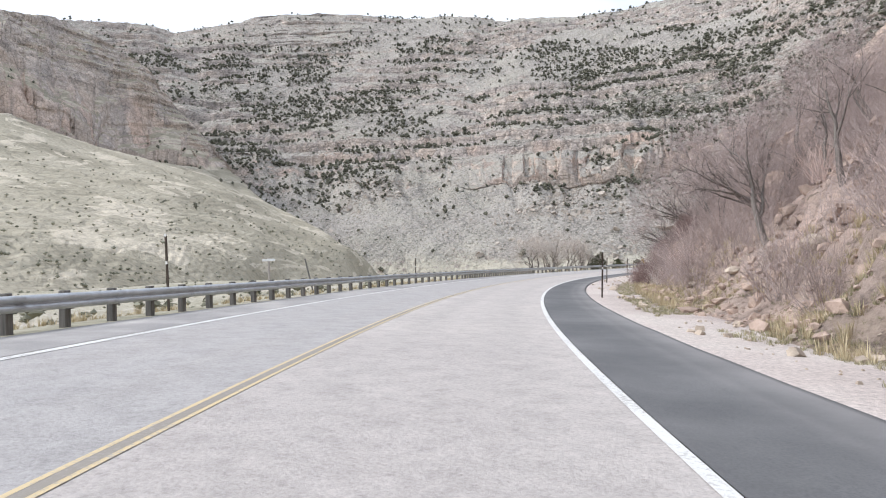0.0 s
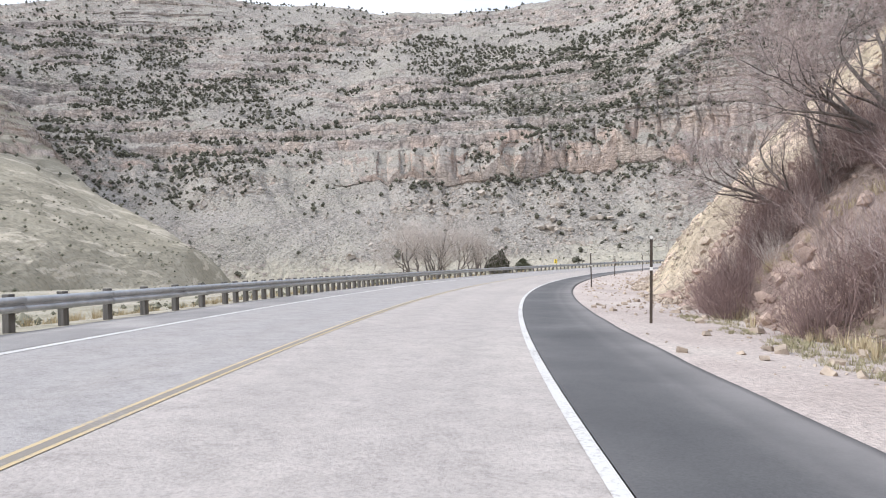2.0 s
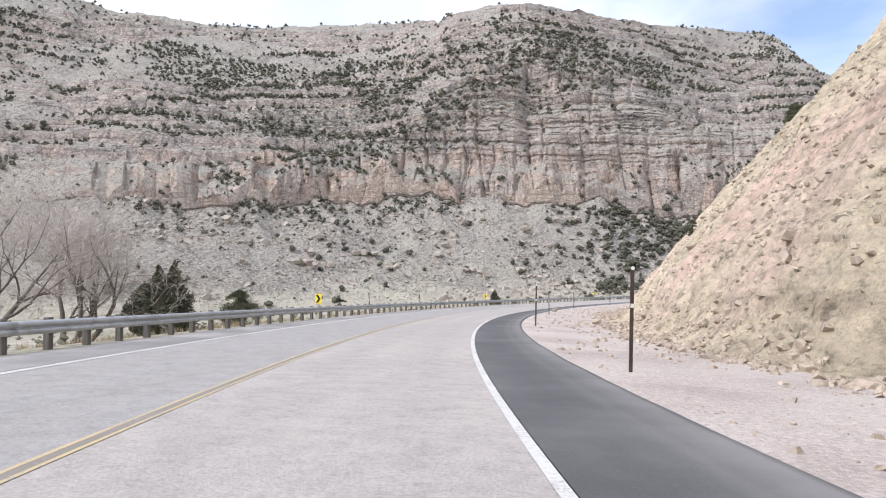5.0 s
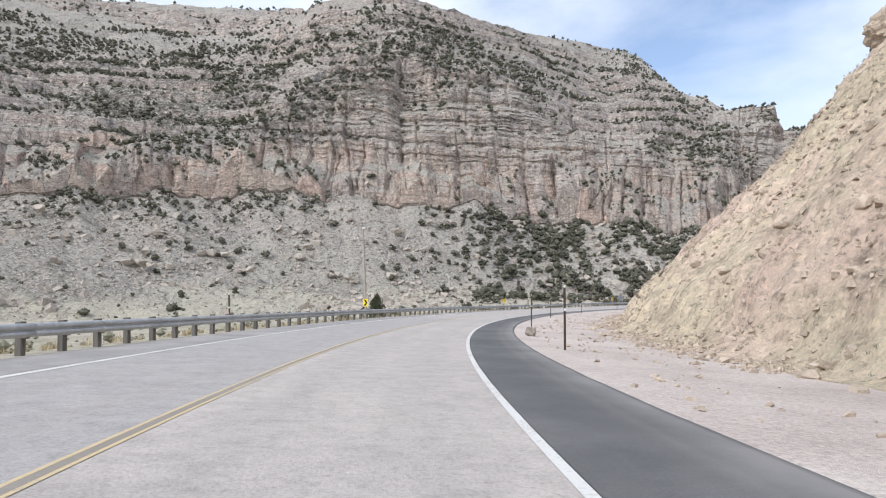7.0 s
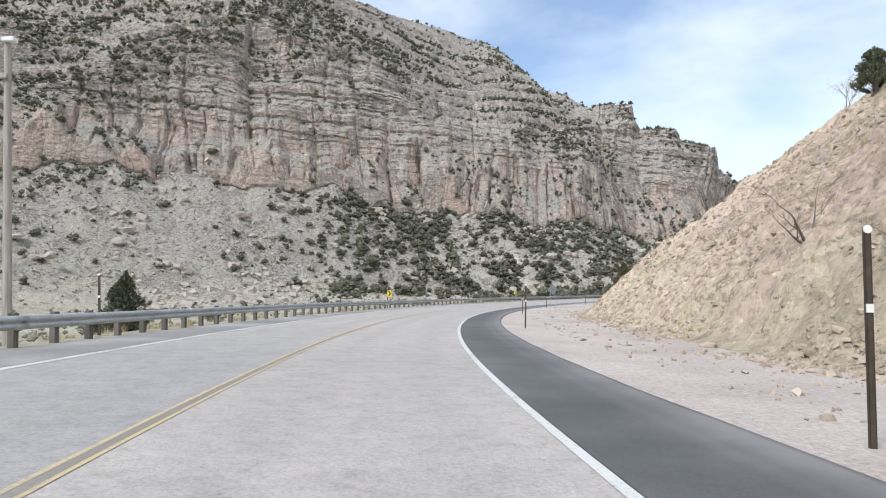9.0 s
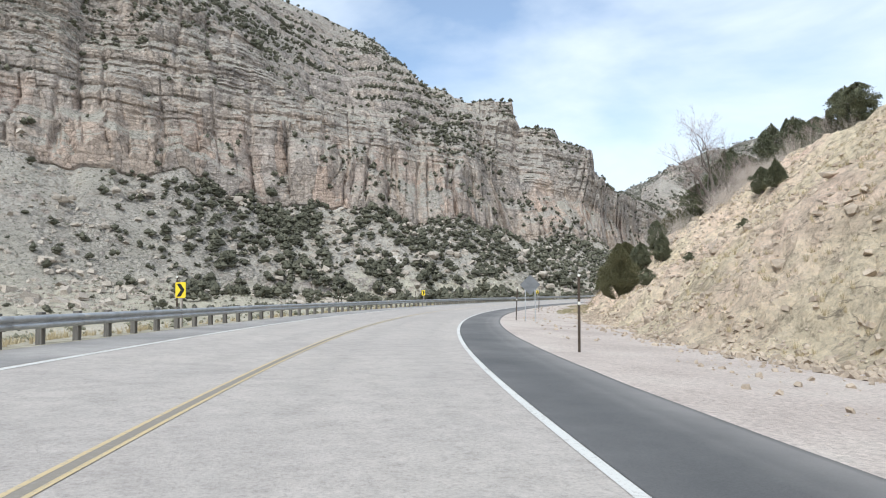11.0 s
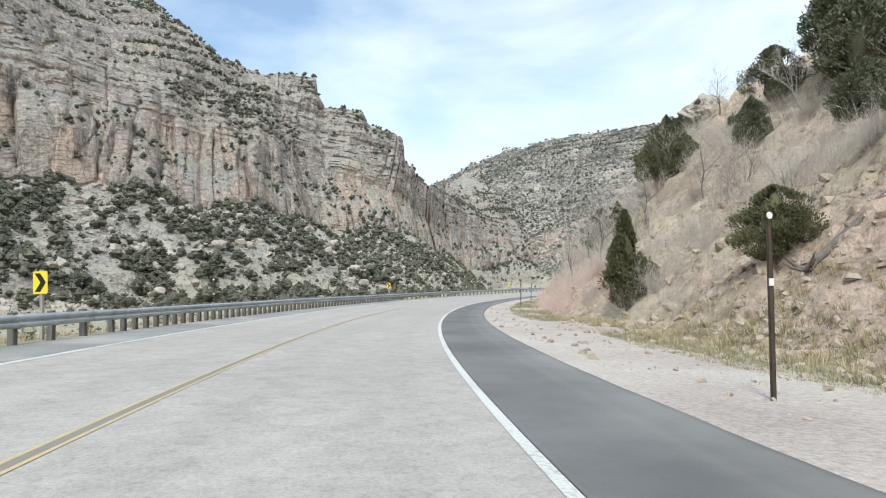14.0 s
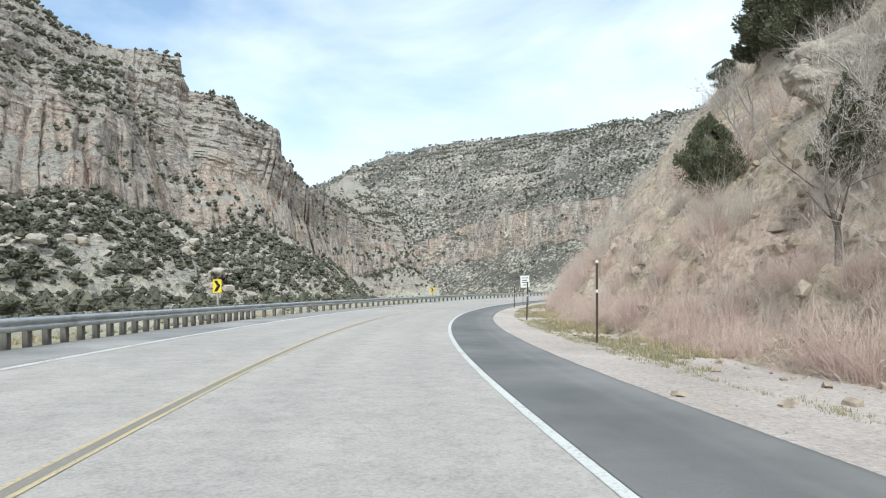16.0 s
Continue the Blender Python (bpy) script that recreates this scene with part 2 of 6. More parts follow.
def hill_material():
    m = Nodes("dry_grass_hill", 0.95, spec=0.1)
    a = m.noise(m.scaled(0.03, 0.03, 0.03), 1, 6, 0.65)
    b = m.noise(m.scaled(0.8, 0.8, 0.8), 1, 7, 0.74)
    trail = m.noise(m.scaled(0.012, 0.03, 0.11), 1, 5, 0.6, 1.2)
    soil = m.ramp(a, (0.35, (0.28, 0.252, 0.19)), (0.5, (0.355, 0.32, 0.243)), (0.66, (0.43, 0.385, 0.30)))
    soil = m.mix(m.ramp(trail, (0.55, 0.0), (0.59, 0.65)), soil, (0.60, 0.53, 0.42))
    soil = m.mix(0.8, soil, m.ramp(b, (0.36, 0.62), (0.47, 1.0), (0.64, 1.15)), "MULTIPLY")
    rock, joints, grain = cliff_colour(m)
    high = m.t.nodes.new("ShaderNodeSeparateXYZ")
    m.link(m.geo.outputs["Position"], high.inputs[0])
    low = m.ramp(m.math("MULTIPLY", high.outputs[2], 0.01), (0.50, 1.0), (0.72, 0.0))
    col = m.mix(m.math("MAXIMUM", low, m.ramp(m.up(), (0.52, 0.0), (0.66, 1.0))), rock, soil)
    m.bump(m.math("ADD", joints, m.math("MULTIPLY", b, 0.3)), 0.7, 0.8)
    return m.color(col)


def ground_material():
    m = Nodes("valley_ground", 0.95, spec=0.1)
    a = m.noise(m.scaled(0.05, 0.05, 0.05), 1, 6, 0.65)
    b = m.noise(m.scaled(1.6, 1.6, 1.6), 1, 6, 0.7)
    c = m.ramp(a, (0.36, (0.33, 0.31, 0.23)), (0.5, (0.43, 0.395, 0.31)), (0.64, (0.52, 0.47, 0.39)))
    c = m.mix(0.8, c, m.ramp(b, (0.34, 0.5), (0.55, 1.0), (0.75, 1.2)), "MULTIPLY")
    m.bump(b, 0.8, 0.3)
    return m.color(c)


def slope_material():
    m = Nodes("cut_slope_earth", 0.95, spec=0.1)
    at = m.t.nodes.new("ShaderNodeAttribute")
    at.attribute_name = "pale"
    a = m.noise(m.scaled(0.06, 0.06, 0.07), 1, 6, 0.62)
    beds = m.noise(m.scaled(0.10, 0.10, 0.7), 1, 6, 0.65, 0.6)
    b = m.noise(m.scaled(1.3, 1.3, 1.3), 1, 8, 0.74)
    fine = m.noise(m.scaled(8, 8, 8), 1, 6, 0.72)
    pale = m.ramp(a, (0.34, (0.60, 0.505, 0.37)), (0.48, (0.72, 0.61, 0.445)), (0.58, (0.76, 0.60, 0.475)), (0.68, (0.74, 0.535, 0.43)))
    dull = m.ramp(a, (0.34, (0.40, 0.315, 0.265)), (0.48, (0.51, 0.40, 0.335)), (0.58, (0.58, 0.44, 0.37)), (0.68, (0.46, 0.39, 0.34)))
    c = m.mix(at.outputs["Fac"], dull, pale)
    c = m.mix(m.ramp(beds, (0.53, 0.0), (0.62, 0.55)), c, (0.42, 0.34, 0.255))
    chip = m.cells(m.scaled(2.4, 2.4, 3.4), 1, "F1", "Color")
    c = m.mix(0.5, c, m.ramp(chip, (0.0, 0.66), (0.5, 1.0), (1.0, 1.22)), "MULTIPLY")
    c = m.mix(0.8, c, m.ramp(b, (0.36, 0.42), (0.46, 0.96), (0.64, 1.2)), "MULTIPLY")
    c = m.mix(0.55, c, m.ramp(fine, (0.32, 0.55), (0.5, 1.0), (0.75, 1.15)), "MULTIPLY")
    # short dark dashes: shade under small ledges, put into the earth colour
    shade_dashes = m.noise(m.scaled(1.1, 1.1, 2.6), 1, 4, 0.7, 1.1)
    c = m.mix(m.ramp(shade_dashes, (0.335, 0.75), (0.375, 0.0)), c, (0.20, 0.165, 0.125))
    m.bump(m.math("ADD", b, m.math("MULTIPLY", fine, 0.35)), 1.0, 0.4)
    return m.color(c)


def gravel_material():
    m = Nodes("shoulder_gravel", 0.95, spec=0.15)
    a = m.noise(m.scaled(0.25, 0.25, 0.25), 1, 5, 0.6)
    b = m.noise(m.scaled(14, 14, 14), 1, 5, 0.7)
    peb = m.cells(m.scaled(11, 11, 11), 1, "F1", "Color")
    c = m.ramp(a, (0.35, (0.47, 0.40, 0.36)), (0.5, (0.55, 0.475, 0.43)), (0.66, (0.60, 0.535, 0.48)))
    c = m.mix(0.35, c, m.ramp(peb, (0.0, 0.7), (1.0, 1.25)), "MULTIPLY")
    c = m.mix(0.7, c, m.ramp(b, (0.32, 0.55), (0.55, 1.0), (0.75, 1.2)), "MULTIPLY")
    m.bump(b, 0.8, 0.04)
    return m.color(c)


def chipseal_material():
    m = Nodes("worn_chipseal", 0.85, spec=0.3)
    a = m.noise(m.scaled(0.12, 0.12, 0.12), 1, 6, 0.65)
    b = m.noise(m.scaled(26, 26, 26), 1, 4, 0.75)
    mid = m.noise(m.scaled(2.2, 2.2, 2.2), 1, 5, 0.65)
    c = m.ramp(a, (0.38, (0.43, 0.39, 0.362)), (0.5, (0.465, 0.422, 0.39)), (0.64, (0.50, 0.455, 0.415)))
    side = m.t.nodes.new("ShaderNodeAttribute")
    side.attribute_name = "worn_lane"
    c = m.mix(side.outputs["Fac"], c, (0.36, 0.345, 0.335))
    wheel = m.t.nodes.new("ShaderNodeAttribute")
    wheel.attribute_name = "wheel_path"
    c = m.mix(m.math("MULTIPLY", wheel.outputs["Fac"], m.ramp(a, (0.35, 0.2), (0.6, 0.55))), c, (0.37, 0.34, 0.315))
    c = m.mix(0.5, c, m.ramp(b, (0.30, 0.5), (0.52, 1.0), (0.74, 1.3)), "MULTIPLY")
    c = m.mix(0.5, c, m.ramp(mid, (0.34, 0.75), (0.55, 1.0), (0.72, 1.12)), "MULTIPLY")
    chips = m.noise(m.scaled(7, 7, 7), 1, 5, 0.8)
    c = m.mix(0.4, c, m.ramp(chips, (0.36, 0.62), (0.46, 0.97), (0.60, 1.08), (0.72, 1.25)), "MULTIPLY")
    m.bump(m.math("ADD", b, chips), 0.7, 0.015)
    return m.color(c)


def asphalt_material(name="dark_asphalt", k=1.0, tint=(1.0, 1.0, 1.0)):
    m = Nodes(name, 0.75, spec=0.35)
    a = m.noise(m.scaled(0.3, 0.3, 0.3), 1, 6, 0.65)
    b = m.noise(m.scaled(40, 40, 40), 1, 4, 0.75)
    c = m.ramp(a, (0.36, (0.085 * k, 0.085 * k, 0.086 * k)), (0.5, (0.108 * k, 0.107 * k, 0.107 * k)), (0.66, (0.15 * k, 0.147 * k, 0.145 * k)))
    c = m.mix(0.5, c, m.ramp(b, (0.30, 0.5), (0.52, 1.0), (0.74, 1.4)), "MULTIPLY")
    c = m.mix(1.0, c, tint, "MULTIPLY")
    at = m.t.nodes.new("ShaderNodeAttribute")
    at.attribute_name = "dust"
    c = m.mix(m.math("MULTIPLY", at.outputs["Fac"], m.ramp(a, (0.3, 0.45), (0.7, 1.0))), c, (0.26, 0.245, 0.235))
    m.bump(b, 0.4, 0.008)
    return m.color(c)


def paint_material(name, col, worn):
    m = Nodes(name, 0.6, spec=0.35)
    b = m.noise(m.scaled(18, 18, 18), 1, 5, 0.75)
    a = m.noise(m.scaled(0.7, 0.7, 0.7), 1, 4, 0.6)
    w = m.math("ADD", b, m.math("MULTIPLY", a, 0.5))
    c = m.mix(m.ramp(w, (0.76, 0.0), (0.92, worn)), col, (0.34, 0.31, 0.285))
    m.bump(b, 0.3, 0.01)
    return m.color(c)


def steel_material(name, col, rough=0.5, metal=0.6):
    m = Nodes(name, rough, metal, 0.4)
    a = m.noise(m.scaled(3, 3, 3), 1, 6, 0.65)
    b = m.noise(m.scaled(0.5, 0.5, 5.0), 1, 4, 0.6)
    c = m.mix(0.7, col, m.ramp(a, (0.32, 0.72), (0.6, 1.08)), "MULTIPLY")
    c = m.mix(0.5, c, m.ramp(b, (0.35, 0.75), (0.6, 1.05)), "MULTIPLY")
    m.bump(a, 0.15, 0.01)
    return m.color(c)


def plain(name, col, rough=0.8, metal=0.0, vary=0.35, scale=6.0):
    m = Nodes(name, rough, metal, 0.3)
    a = m.noise(m.scaled(scale, scale, scale), 1, 5, 0.65)
    c = m.mix(vary * 2, col, m.ramp(a, (0.3, 0.55), (0.65, 1.25)), "MULTIPLY")
    m.bump(a, 0.3, 0.02)
    return m.color(c)


def wood_material(name, dark, light):
    m = Nodes(name, 0.9, spec=0.15)
    a = m.noise(m.scaled(14, 14, 1.2), 1, 5, 0.65)
    c = m.ramp(a, (0.3, dark), (0.7, light))
    m.bump(a, 0.5, 0.02)
    return m.color(c)


def foliage_material(name, dark, light, by_island=True):
    m = Nodes(name, 0.85, spec=0.12)
    a = m.noise(m.scaled(0.5, 0.5, 0.5), 1, 4, 0.6)
    f = m.math("ADD", m.math("MULTIPLY", a, 0.55), m.math("MULTIPLY", m.island() if by_island else m.rand(), 0.45))
    return m.color(m.ramp(f, (0.25, dark), (0.75, light)))


def rock_material(name="loose_rock", tint=(1.0, 1.0, 1.0)):
    m = Nodes(name, 0.93, spec=0.15)
    a = m.noise(m.scaled(2.5, 2.5, 2.5), 1, 6, 0.7)
    c = m.ramp(a, (0.3, (0.23 * tint[0], 0.205 * tint[1], 0.18 * tint[2])), (0.55, (0.42 * tint[0], 0.375 * tint[1], 0.325 * tint[2])), (0.75, (0.5 * tint[0], 0.46 * tint[1], 0.41 * tint[2])))
    c = m.mix(0.6, c, m.ramp(m.island(), (0.0, 0.72), (1.0, 1.2)), "MULTIPLY")
    m.bump(a, 0.8, 0.15)
    return m.color(c)


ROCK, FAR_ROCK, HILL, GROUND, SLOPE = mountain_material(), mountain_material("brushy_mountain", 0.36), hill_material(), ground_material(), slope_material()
GRAVEL, CHIP, ASPHALT, SHOULDER = gravel_material(), chipseal_material(), asphalt_material(), asphalt_material("grey_asphalt", 2.6, (1.05, 1.0, 0.95))
GAP_LINE = paint_material("dark_tar_gap", (0.26, 0.232, 0.195), 0.6)
WHITE_LINE = paint_material("white_line_paint", (0.64, 0.63, 0.60), 0.85)
YELLOW_LINE = paint_material("yellow_line_paint", (0.57, 0.45, 0.26), 0.8)
GALV = steel_material("galvanised_steel", (0.50, 0.51, 0.52), 0.45, 0.7)
GALV_DARK = steel_material("weathered_steel", (0.26, 0.25, 0.24), 0.6, 0.6)
POST_WOOD = wood_material("treated_post_wood", (0.10, 0.095, 0.088), (0.22, 0.205, 0.185))
POLE_WOOD = wood_material("pole_wood", (0.26, 0.235, 0.21), (0.46, 0.42, 0.375))
BROWN_STEEL = plain("brown_rusted_steel", (0.085, 0.065, 0.05), 0.7, 0.3)
REFLECT = plain("white_reflector", (0.78, 0.76, 0.70), 0.4, 0, 0.08)
SIGN_YELLOW = plain("sign_yellow", (0.86, 0.64, 0.04), 0.45, 0, 0.08)
SIGN_BLACK = plain("sign_black", (0.02, 0.02, 0.02), 0.5, 0, 0.1)
SIGN_WHITE = plain("sign_white", (0.78, 0.78, 0.76), 0.45, 0, 0.08)
SIGN_BACK = steel_material("bare_aluminium", (0.17, 0.178, 0.19), 0.8, 0.0)
JUNIPER = foliage_material("juniper_green", (0.075, 0.082, 0.055), (0.21, 0.215, 0.14))
SCRUB = foliage_material("grey_green_scrub", (0.074, 0.074, 0.055), (0.165, 0.160, 0.118))
CEDAR = foliage_material("cedar_green", (0.080, 0.079, 0.043), (0.165, 0.155, 0.085))
TWIG = foliage_material("pinkish_twigs", (0.50, 0.375, 0.325), (0.74, 0.59, 0.52))
TWIG_GREY = foliage_material("grey_twigs", (0.40, 0.35, 0.31), (0.64, 0.575, 0.515))
TWIG_DARK = foliage_material("dark_mauve_twigs", (0.27, 0.215, 0.195), (0.48, 0.395, 0.365))
TWIG_RUST = foliage_material("rust_brown_twigs", (0.16, 0.11, 0.10), (0.34, 0.245, 0.22))
BARK = wood_material("grey_bark", (0.10, 0.085, 0.075), (0.24, 0.21, 0.185))
BARK_PALE = wood_material("pale_bark", (0.22, 0.20, 0.18), (0.44, 0.41, 0.37))
DRY_GRASS = foliage_material("dry_grass", (0.36, 0.29, 0.17), (0.58, 0.49, 0.33))
GREEN_GRASS = foliage_material("spring_grass", (0.23, 0.215, 0.125), (0.43, 0.385, 0.25))
SAGE = foliage_material("sagebrush", (0.13, 0.13, 0.09), (0.29, 0.28, 0.21))
LOOSE_PINK = rock_material("pinkish_rock", (1.12, 0.95, 0.88))
LOOSE, LOOSE_TAN = rock_material("loose_rock", (1.14, 1.12, 1.10)), rock_material("tan_rock", (1.18, 1.09, 0.99))


# ---- numeric helpers ----
def grid_noise(x, y, z, seed=0):
    """Smooth value noise in -1..1 on numpy arrays."""
    x, y, z = np.broadcast_arrays(np.asarray(x, float), np.asarray(y, float), np.asarray(z, float))
    ix, iy, iz = (np.floor(v).astype(np.int64) for v in (x, y, z))
    fx, fy, fz = x - ix, y - iy, z - iz
    fx, fy, fz = (f * f * (3 - 2 * f) for f in (fx, fy, fz))

    def corner(a, b, c):
        n = ((ix + a) * 374761393 + (iy + b) * 668265263 + (iz + c) * 1442695041 + seed * 982451653) & 0xFFFFFFFF
        n = ((n ^ (n >> 13)) * 1274126177) & 0xFFFFFFFF
        n = ((n ^ (n >> 16)) * 2246822519) & 0xFFFFFFFF
        return ((n ^ (n >> 15)) & 0xFFFFFF) / 8388607.5 - 1.0

    a = corner(0, 0, 0) * (1 - fx) + corner(1, 0, 0) * fx
    b = corner(0, 1, 0) * (1 - fx) + corner(1, 1, 0) * fx
    c = corner(0, 0, 1) * (1 - fx) + corner(1, 0, 1) * fx
    d = corner(0, 1, 1) * (1 - fx) + corner(1, 1, 1) * fx
    return (a * (1 - fy) + b * fy) * (1 - fz) + (c * (1 - fy) + d * fy) * fz


def fbm(x, y, z, octaves=4, seed=0, gain=0.5):
    out, amp, total = 0.0, 1.0, 0.0
    for k in range(octaves):
        out = out + amp * grid_noise(x * 2**k + 17.3 * k, y * 2**k - 9.1 * k, z * 2**k + 4.7 * k, seed + k)
        total, amp = total + amp, amp * gain
    return out / total


def smooth(lo, hi, v):
    t = np.clip((v - lo) / (hi - lo), 0, 1)
    return t * t * (3 - 2 * t)


def grid_mesh(name, pts, mat, shade=True):
    """A mesh from an (n, m, 3) array of places."""
    n, m = pts.shape[:2]
    idx = np.arange(n * m).reshape(n, m)
    quads = np.stack([idx[:-1, :-1], idx[1:, :-1], idx[1:, 1:], idx[:-1, 1:]], -1).reshape(-1, 4)
    return array_mesh(name, pts.reshape(-1, 3), quads, mat, shade)


def array_mesh(name, verts, faces, mat, shade=False):
    """A mesh from numpy arrays, every face with the same number of corners."""
    me = bpy.data.meshes.new(name)
    k = faces.shape[1]
    me.vertices.add(len(verts))
    me.vertices.foreach_set("co", np.ascontiguousarray(verts, np.float32).ravel())
    me.loops.add(faces.size)
    me.loops.foreach_set("vertex_index", np.ascontiguousarray(faces, np.int32).ravel())
    me.polygons.add(len(faces))
    me.polygons.foreach_set("loop_start", np.arange(len(faces), dtype=np.int32) * k)
    me.polygons.foreach_set("use_smooth", np.full(len(faces), shade))
    me.update(calc_edges=True)
    me.materials.append(mat)
    return me


# ---- the road's centre line: heading as a polynomial of the length, then one arc ----
LENGTHS = np.arange(-80.0, 640.0, 0.5)
_h = np.polynomial.polynomial.polyval(LENGTHS / 100, (0.67042, -0.44837, 0.00061, -0.00618, 0.00174))
_h = np.where(LENGTHS > 330, np.interp(330, LENGTHS, _h) - (LENGTHS - 330) / 200.0, _h)
_x, _y = np.cumsum(-np.sin(_h)) * 0.5, np.cumsum(np.cos(_h)) * 0.5
_i0 = int(np.argmin(abs(LENGTHS)))
_w = np.interp(LENGTHS, (-20, 12, 47, 78, 95, 133, 150, 187, 233, 258, 278, 300, 330, 360), (0, 0.06, -0.17, -0.30, -0.15, 0.03, 0.0, 0.10, 0.04, 0, 0, 0.06, 0.20, 0.20))
_w = np.convolve(np.pad(_w, 30, "edge"), np.ones(61) / 61, "valid")
CENTRE_X = _x - _x[_i0] + 41.77 + _w * np.cos(_h)
CENTRE_Y, HEADING = _y - _y[_i0] - 132.02 + _w * np.sin(_h), _h


def on_road(s, d):
    """x and y at the length s and the distance d to the right of the centre line."""
    h = np.interp(s, LENGTHS, HEADING)
    return np.interp(s, LENGTHS, CENTRE_X) + d * np.cos(h), np.interp(s, LENGTHS, CENTRE_Y) + d * np.sin(h)


def crown(d):
    """Height of the banked pavement."""
    return -0.045 * (d - 2.5)


TOE_S = (-80, 20, 45, 80, 100, 150, 185, 215, 245, 280, 300, 320, 345, 380, 640)
TOE_D = (8.5, 8.5, 9.4, 10.2, 10.8, 11.6, 12.4, 13.2, 12.4, 12.6, 11.4, 10.2, 10.0, 9.6, 10.0)


def toe(s):
    return np.interp(s, TOE_S, TOE_D)


def verge_height(s, d):
    """Gravel shoulder, falling to a shallow ditch at the slope's toe."""
    z = crown(5.85) - 0.03 - 0.075 * (d - 5.85)
    return z + 0.05 * fbm(s / 3.0, d / 2.0, 0, 3, 40) * smooth(6.0, 7.5, d)


def slope_height(s, d):
    """The cut slope on the inner side of the bend."""
    s, d = np.broadcast_arrays(np.asarray(s, float), np.asarray(d, float))
    t0 = toe(s) + 0.8 * grid_noise(s / 7.0, 0, 0, 51) + 0.5 * grid_noise(s / 2.6, 0, 0, 52)
    u = np.maximum(d - t0, 0.0)
    grade = np.interp(s, GRADE_S, GRADE)
    crest = np.interp(s, CREST_S, CREST)
    run = crest / grade
    z = np.where(u < run, grade * u, crest + 0.28 * (u - run))
    z = z * smooth(-0.3, 2.5, u)
    n1 = fbm(s / 16.0, d / 22.0, 0, 4, 60)
    gully = 1 - abs(grid_noise(s / 6.5 + 0.4 * n1, d / 40.0, 0, 62))
    amp = smooth(0.5, 9.0, u)
    z = z + amp * (1.6 * n1 - 0.9 * gully**3 + 0.5)
    beds = (z + 0.10 * s + 0.8 * n1) / 2.3
    lump = abs(fbm(s / 3.4 + 0.2 * n1, d / 2.6, z / 3.0, 3, 88))
    z = z + smooth(0.4, 2.5, u) * (0.75 * lump - 0.25 - 0.9 * np.maximum(0.10 - lump, 0))
    z = z + smooth(0.8, 4, u) * (0.42 + 0.5 * smooth(150, 110, s) * smooth(60, 85, s)) * (smooth(0.15, 0.55, beds - np.floor(beds)) - (beds - np.floor(beds))) * (0.5 + fbm(s / 9, z / 5, 3, 2, 66))
    z = z + smooth(0.3, 2.0, u) * (0.42 * fbm(s / 1.9, d / 1.2, z / 1.7, 3, 70) + 0.20 * grid_noise(s / 0.5, d / 0.42, 0, 75) - 0.55 * np.maximum(0.12 - abs(grid_noise(s / 2.7 + d / 3.1, d / 2.2 - s / 6, 0, 77)), 0) * 3)
    return verge_height(s, np.minimum(d, t0)) + z


def ground_height(s, d):
    """Height anywhere beside the road."""
    d = np.asarray(d, float)
    return np.where(d > toe(s) - 1.0, slope_height(s, d), np.where(d > 5.85, verge_height(s, d), np.where(d > -5.7, crown(d), left_height(s, d))))


def left_height(s, d):
    """Ground on the river side of the guardrail."""
    d = np.asarray(d, float)
    z = np.interp(-d, (5.7, 7.5, 10, 16, 30, 60, 900), (0.33, 0.30, 0.05, -0.7, -1.4, -1.2, -1.2))
    z = z + smooth(170, 110, np.asarray(s, float)) * np.interp(-d, (60, 140, 250, 420, 900), (0.0, 2.7, 7.2, 9.2, 11.2))
    return z + (0.18 * fbm(s / 6.0, d / 6.0, 0, 4, 80) + 0.8 * fbm(s / 45.0, d / 45.0, 0, 3, 84) * smooth(12, 50, -d)) * smooth(7, 10, -d)


def road_place(s, d, z=None):
    x, y = on_road(s, d)
    return Vector((float(x), float(y), float(ground_height(s, d)) if z is None else z))


def road_pose(s, d, z=None, turn=0.0, tilt=0.0):
    """A pose whose y axis runs along the road."""
    p = road_place(s, d, z)
    return Matrix.Translation(p) @ Matrix.Rotation(float(np.interp(s, LENGTHS, HEADING)) + radians(turn), 4, "Z") @ Matrix.Rotation(radians(tilt), 4, "Y")


# ---- mountains: profiles from the valley floor to the ridge, lofted side by side ----
LEVELS = 9


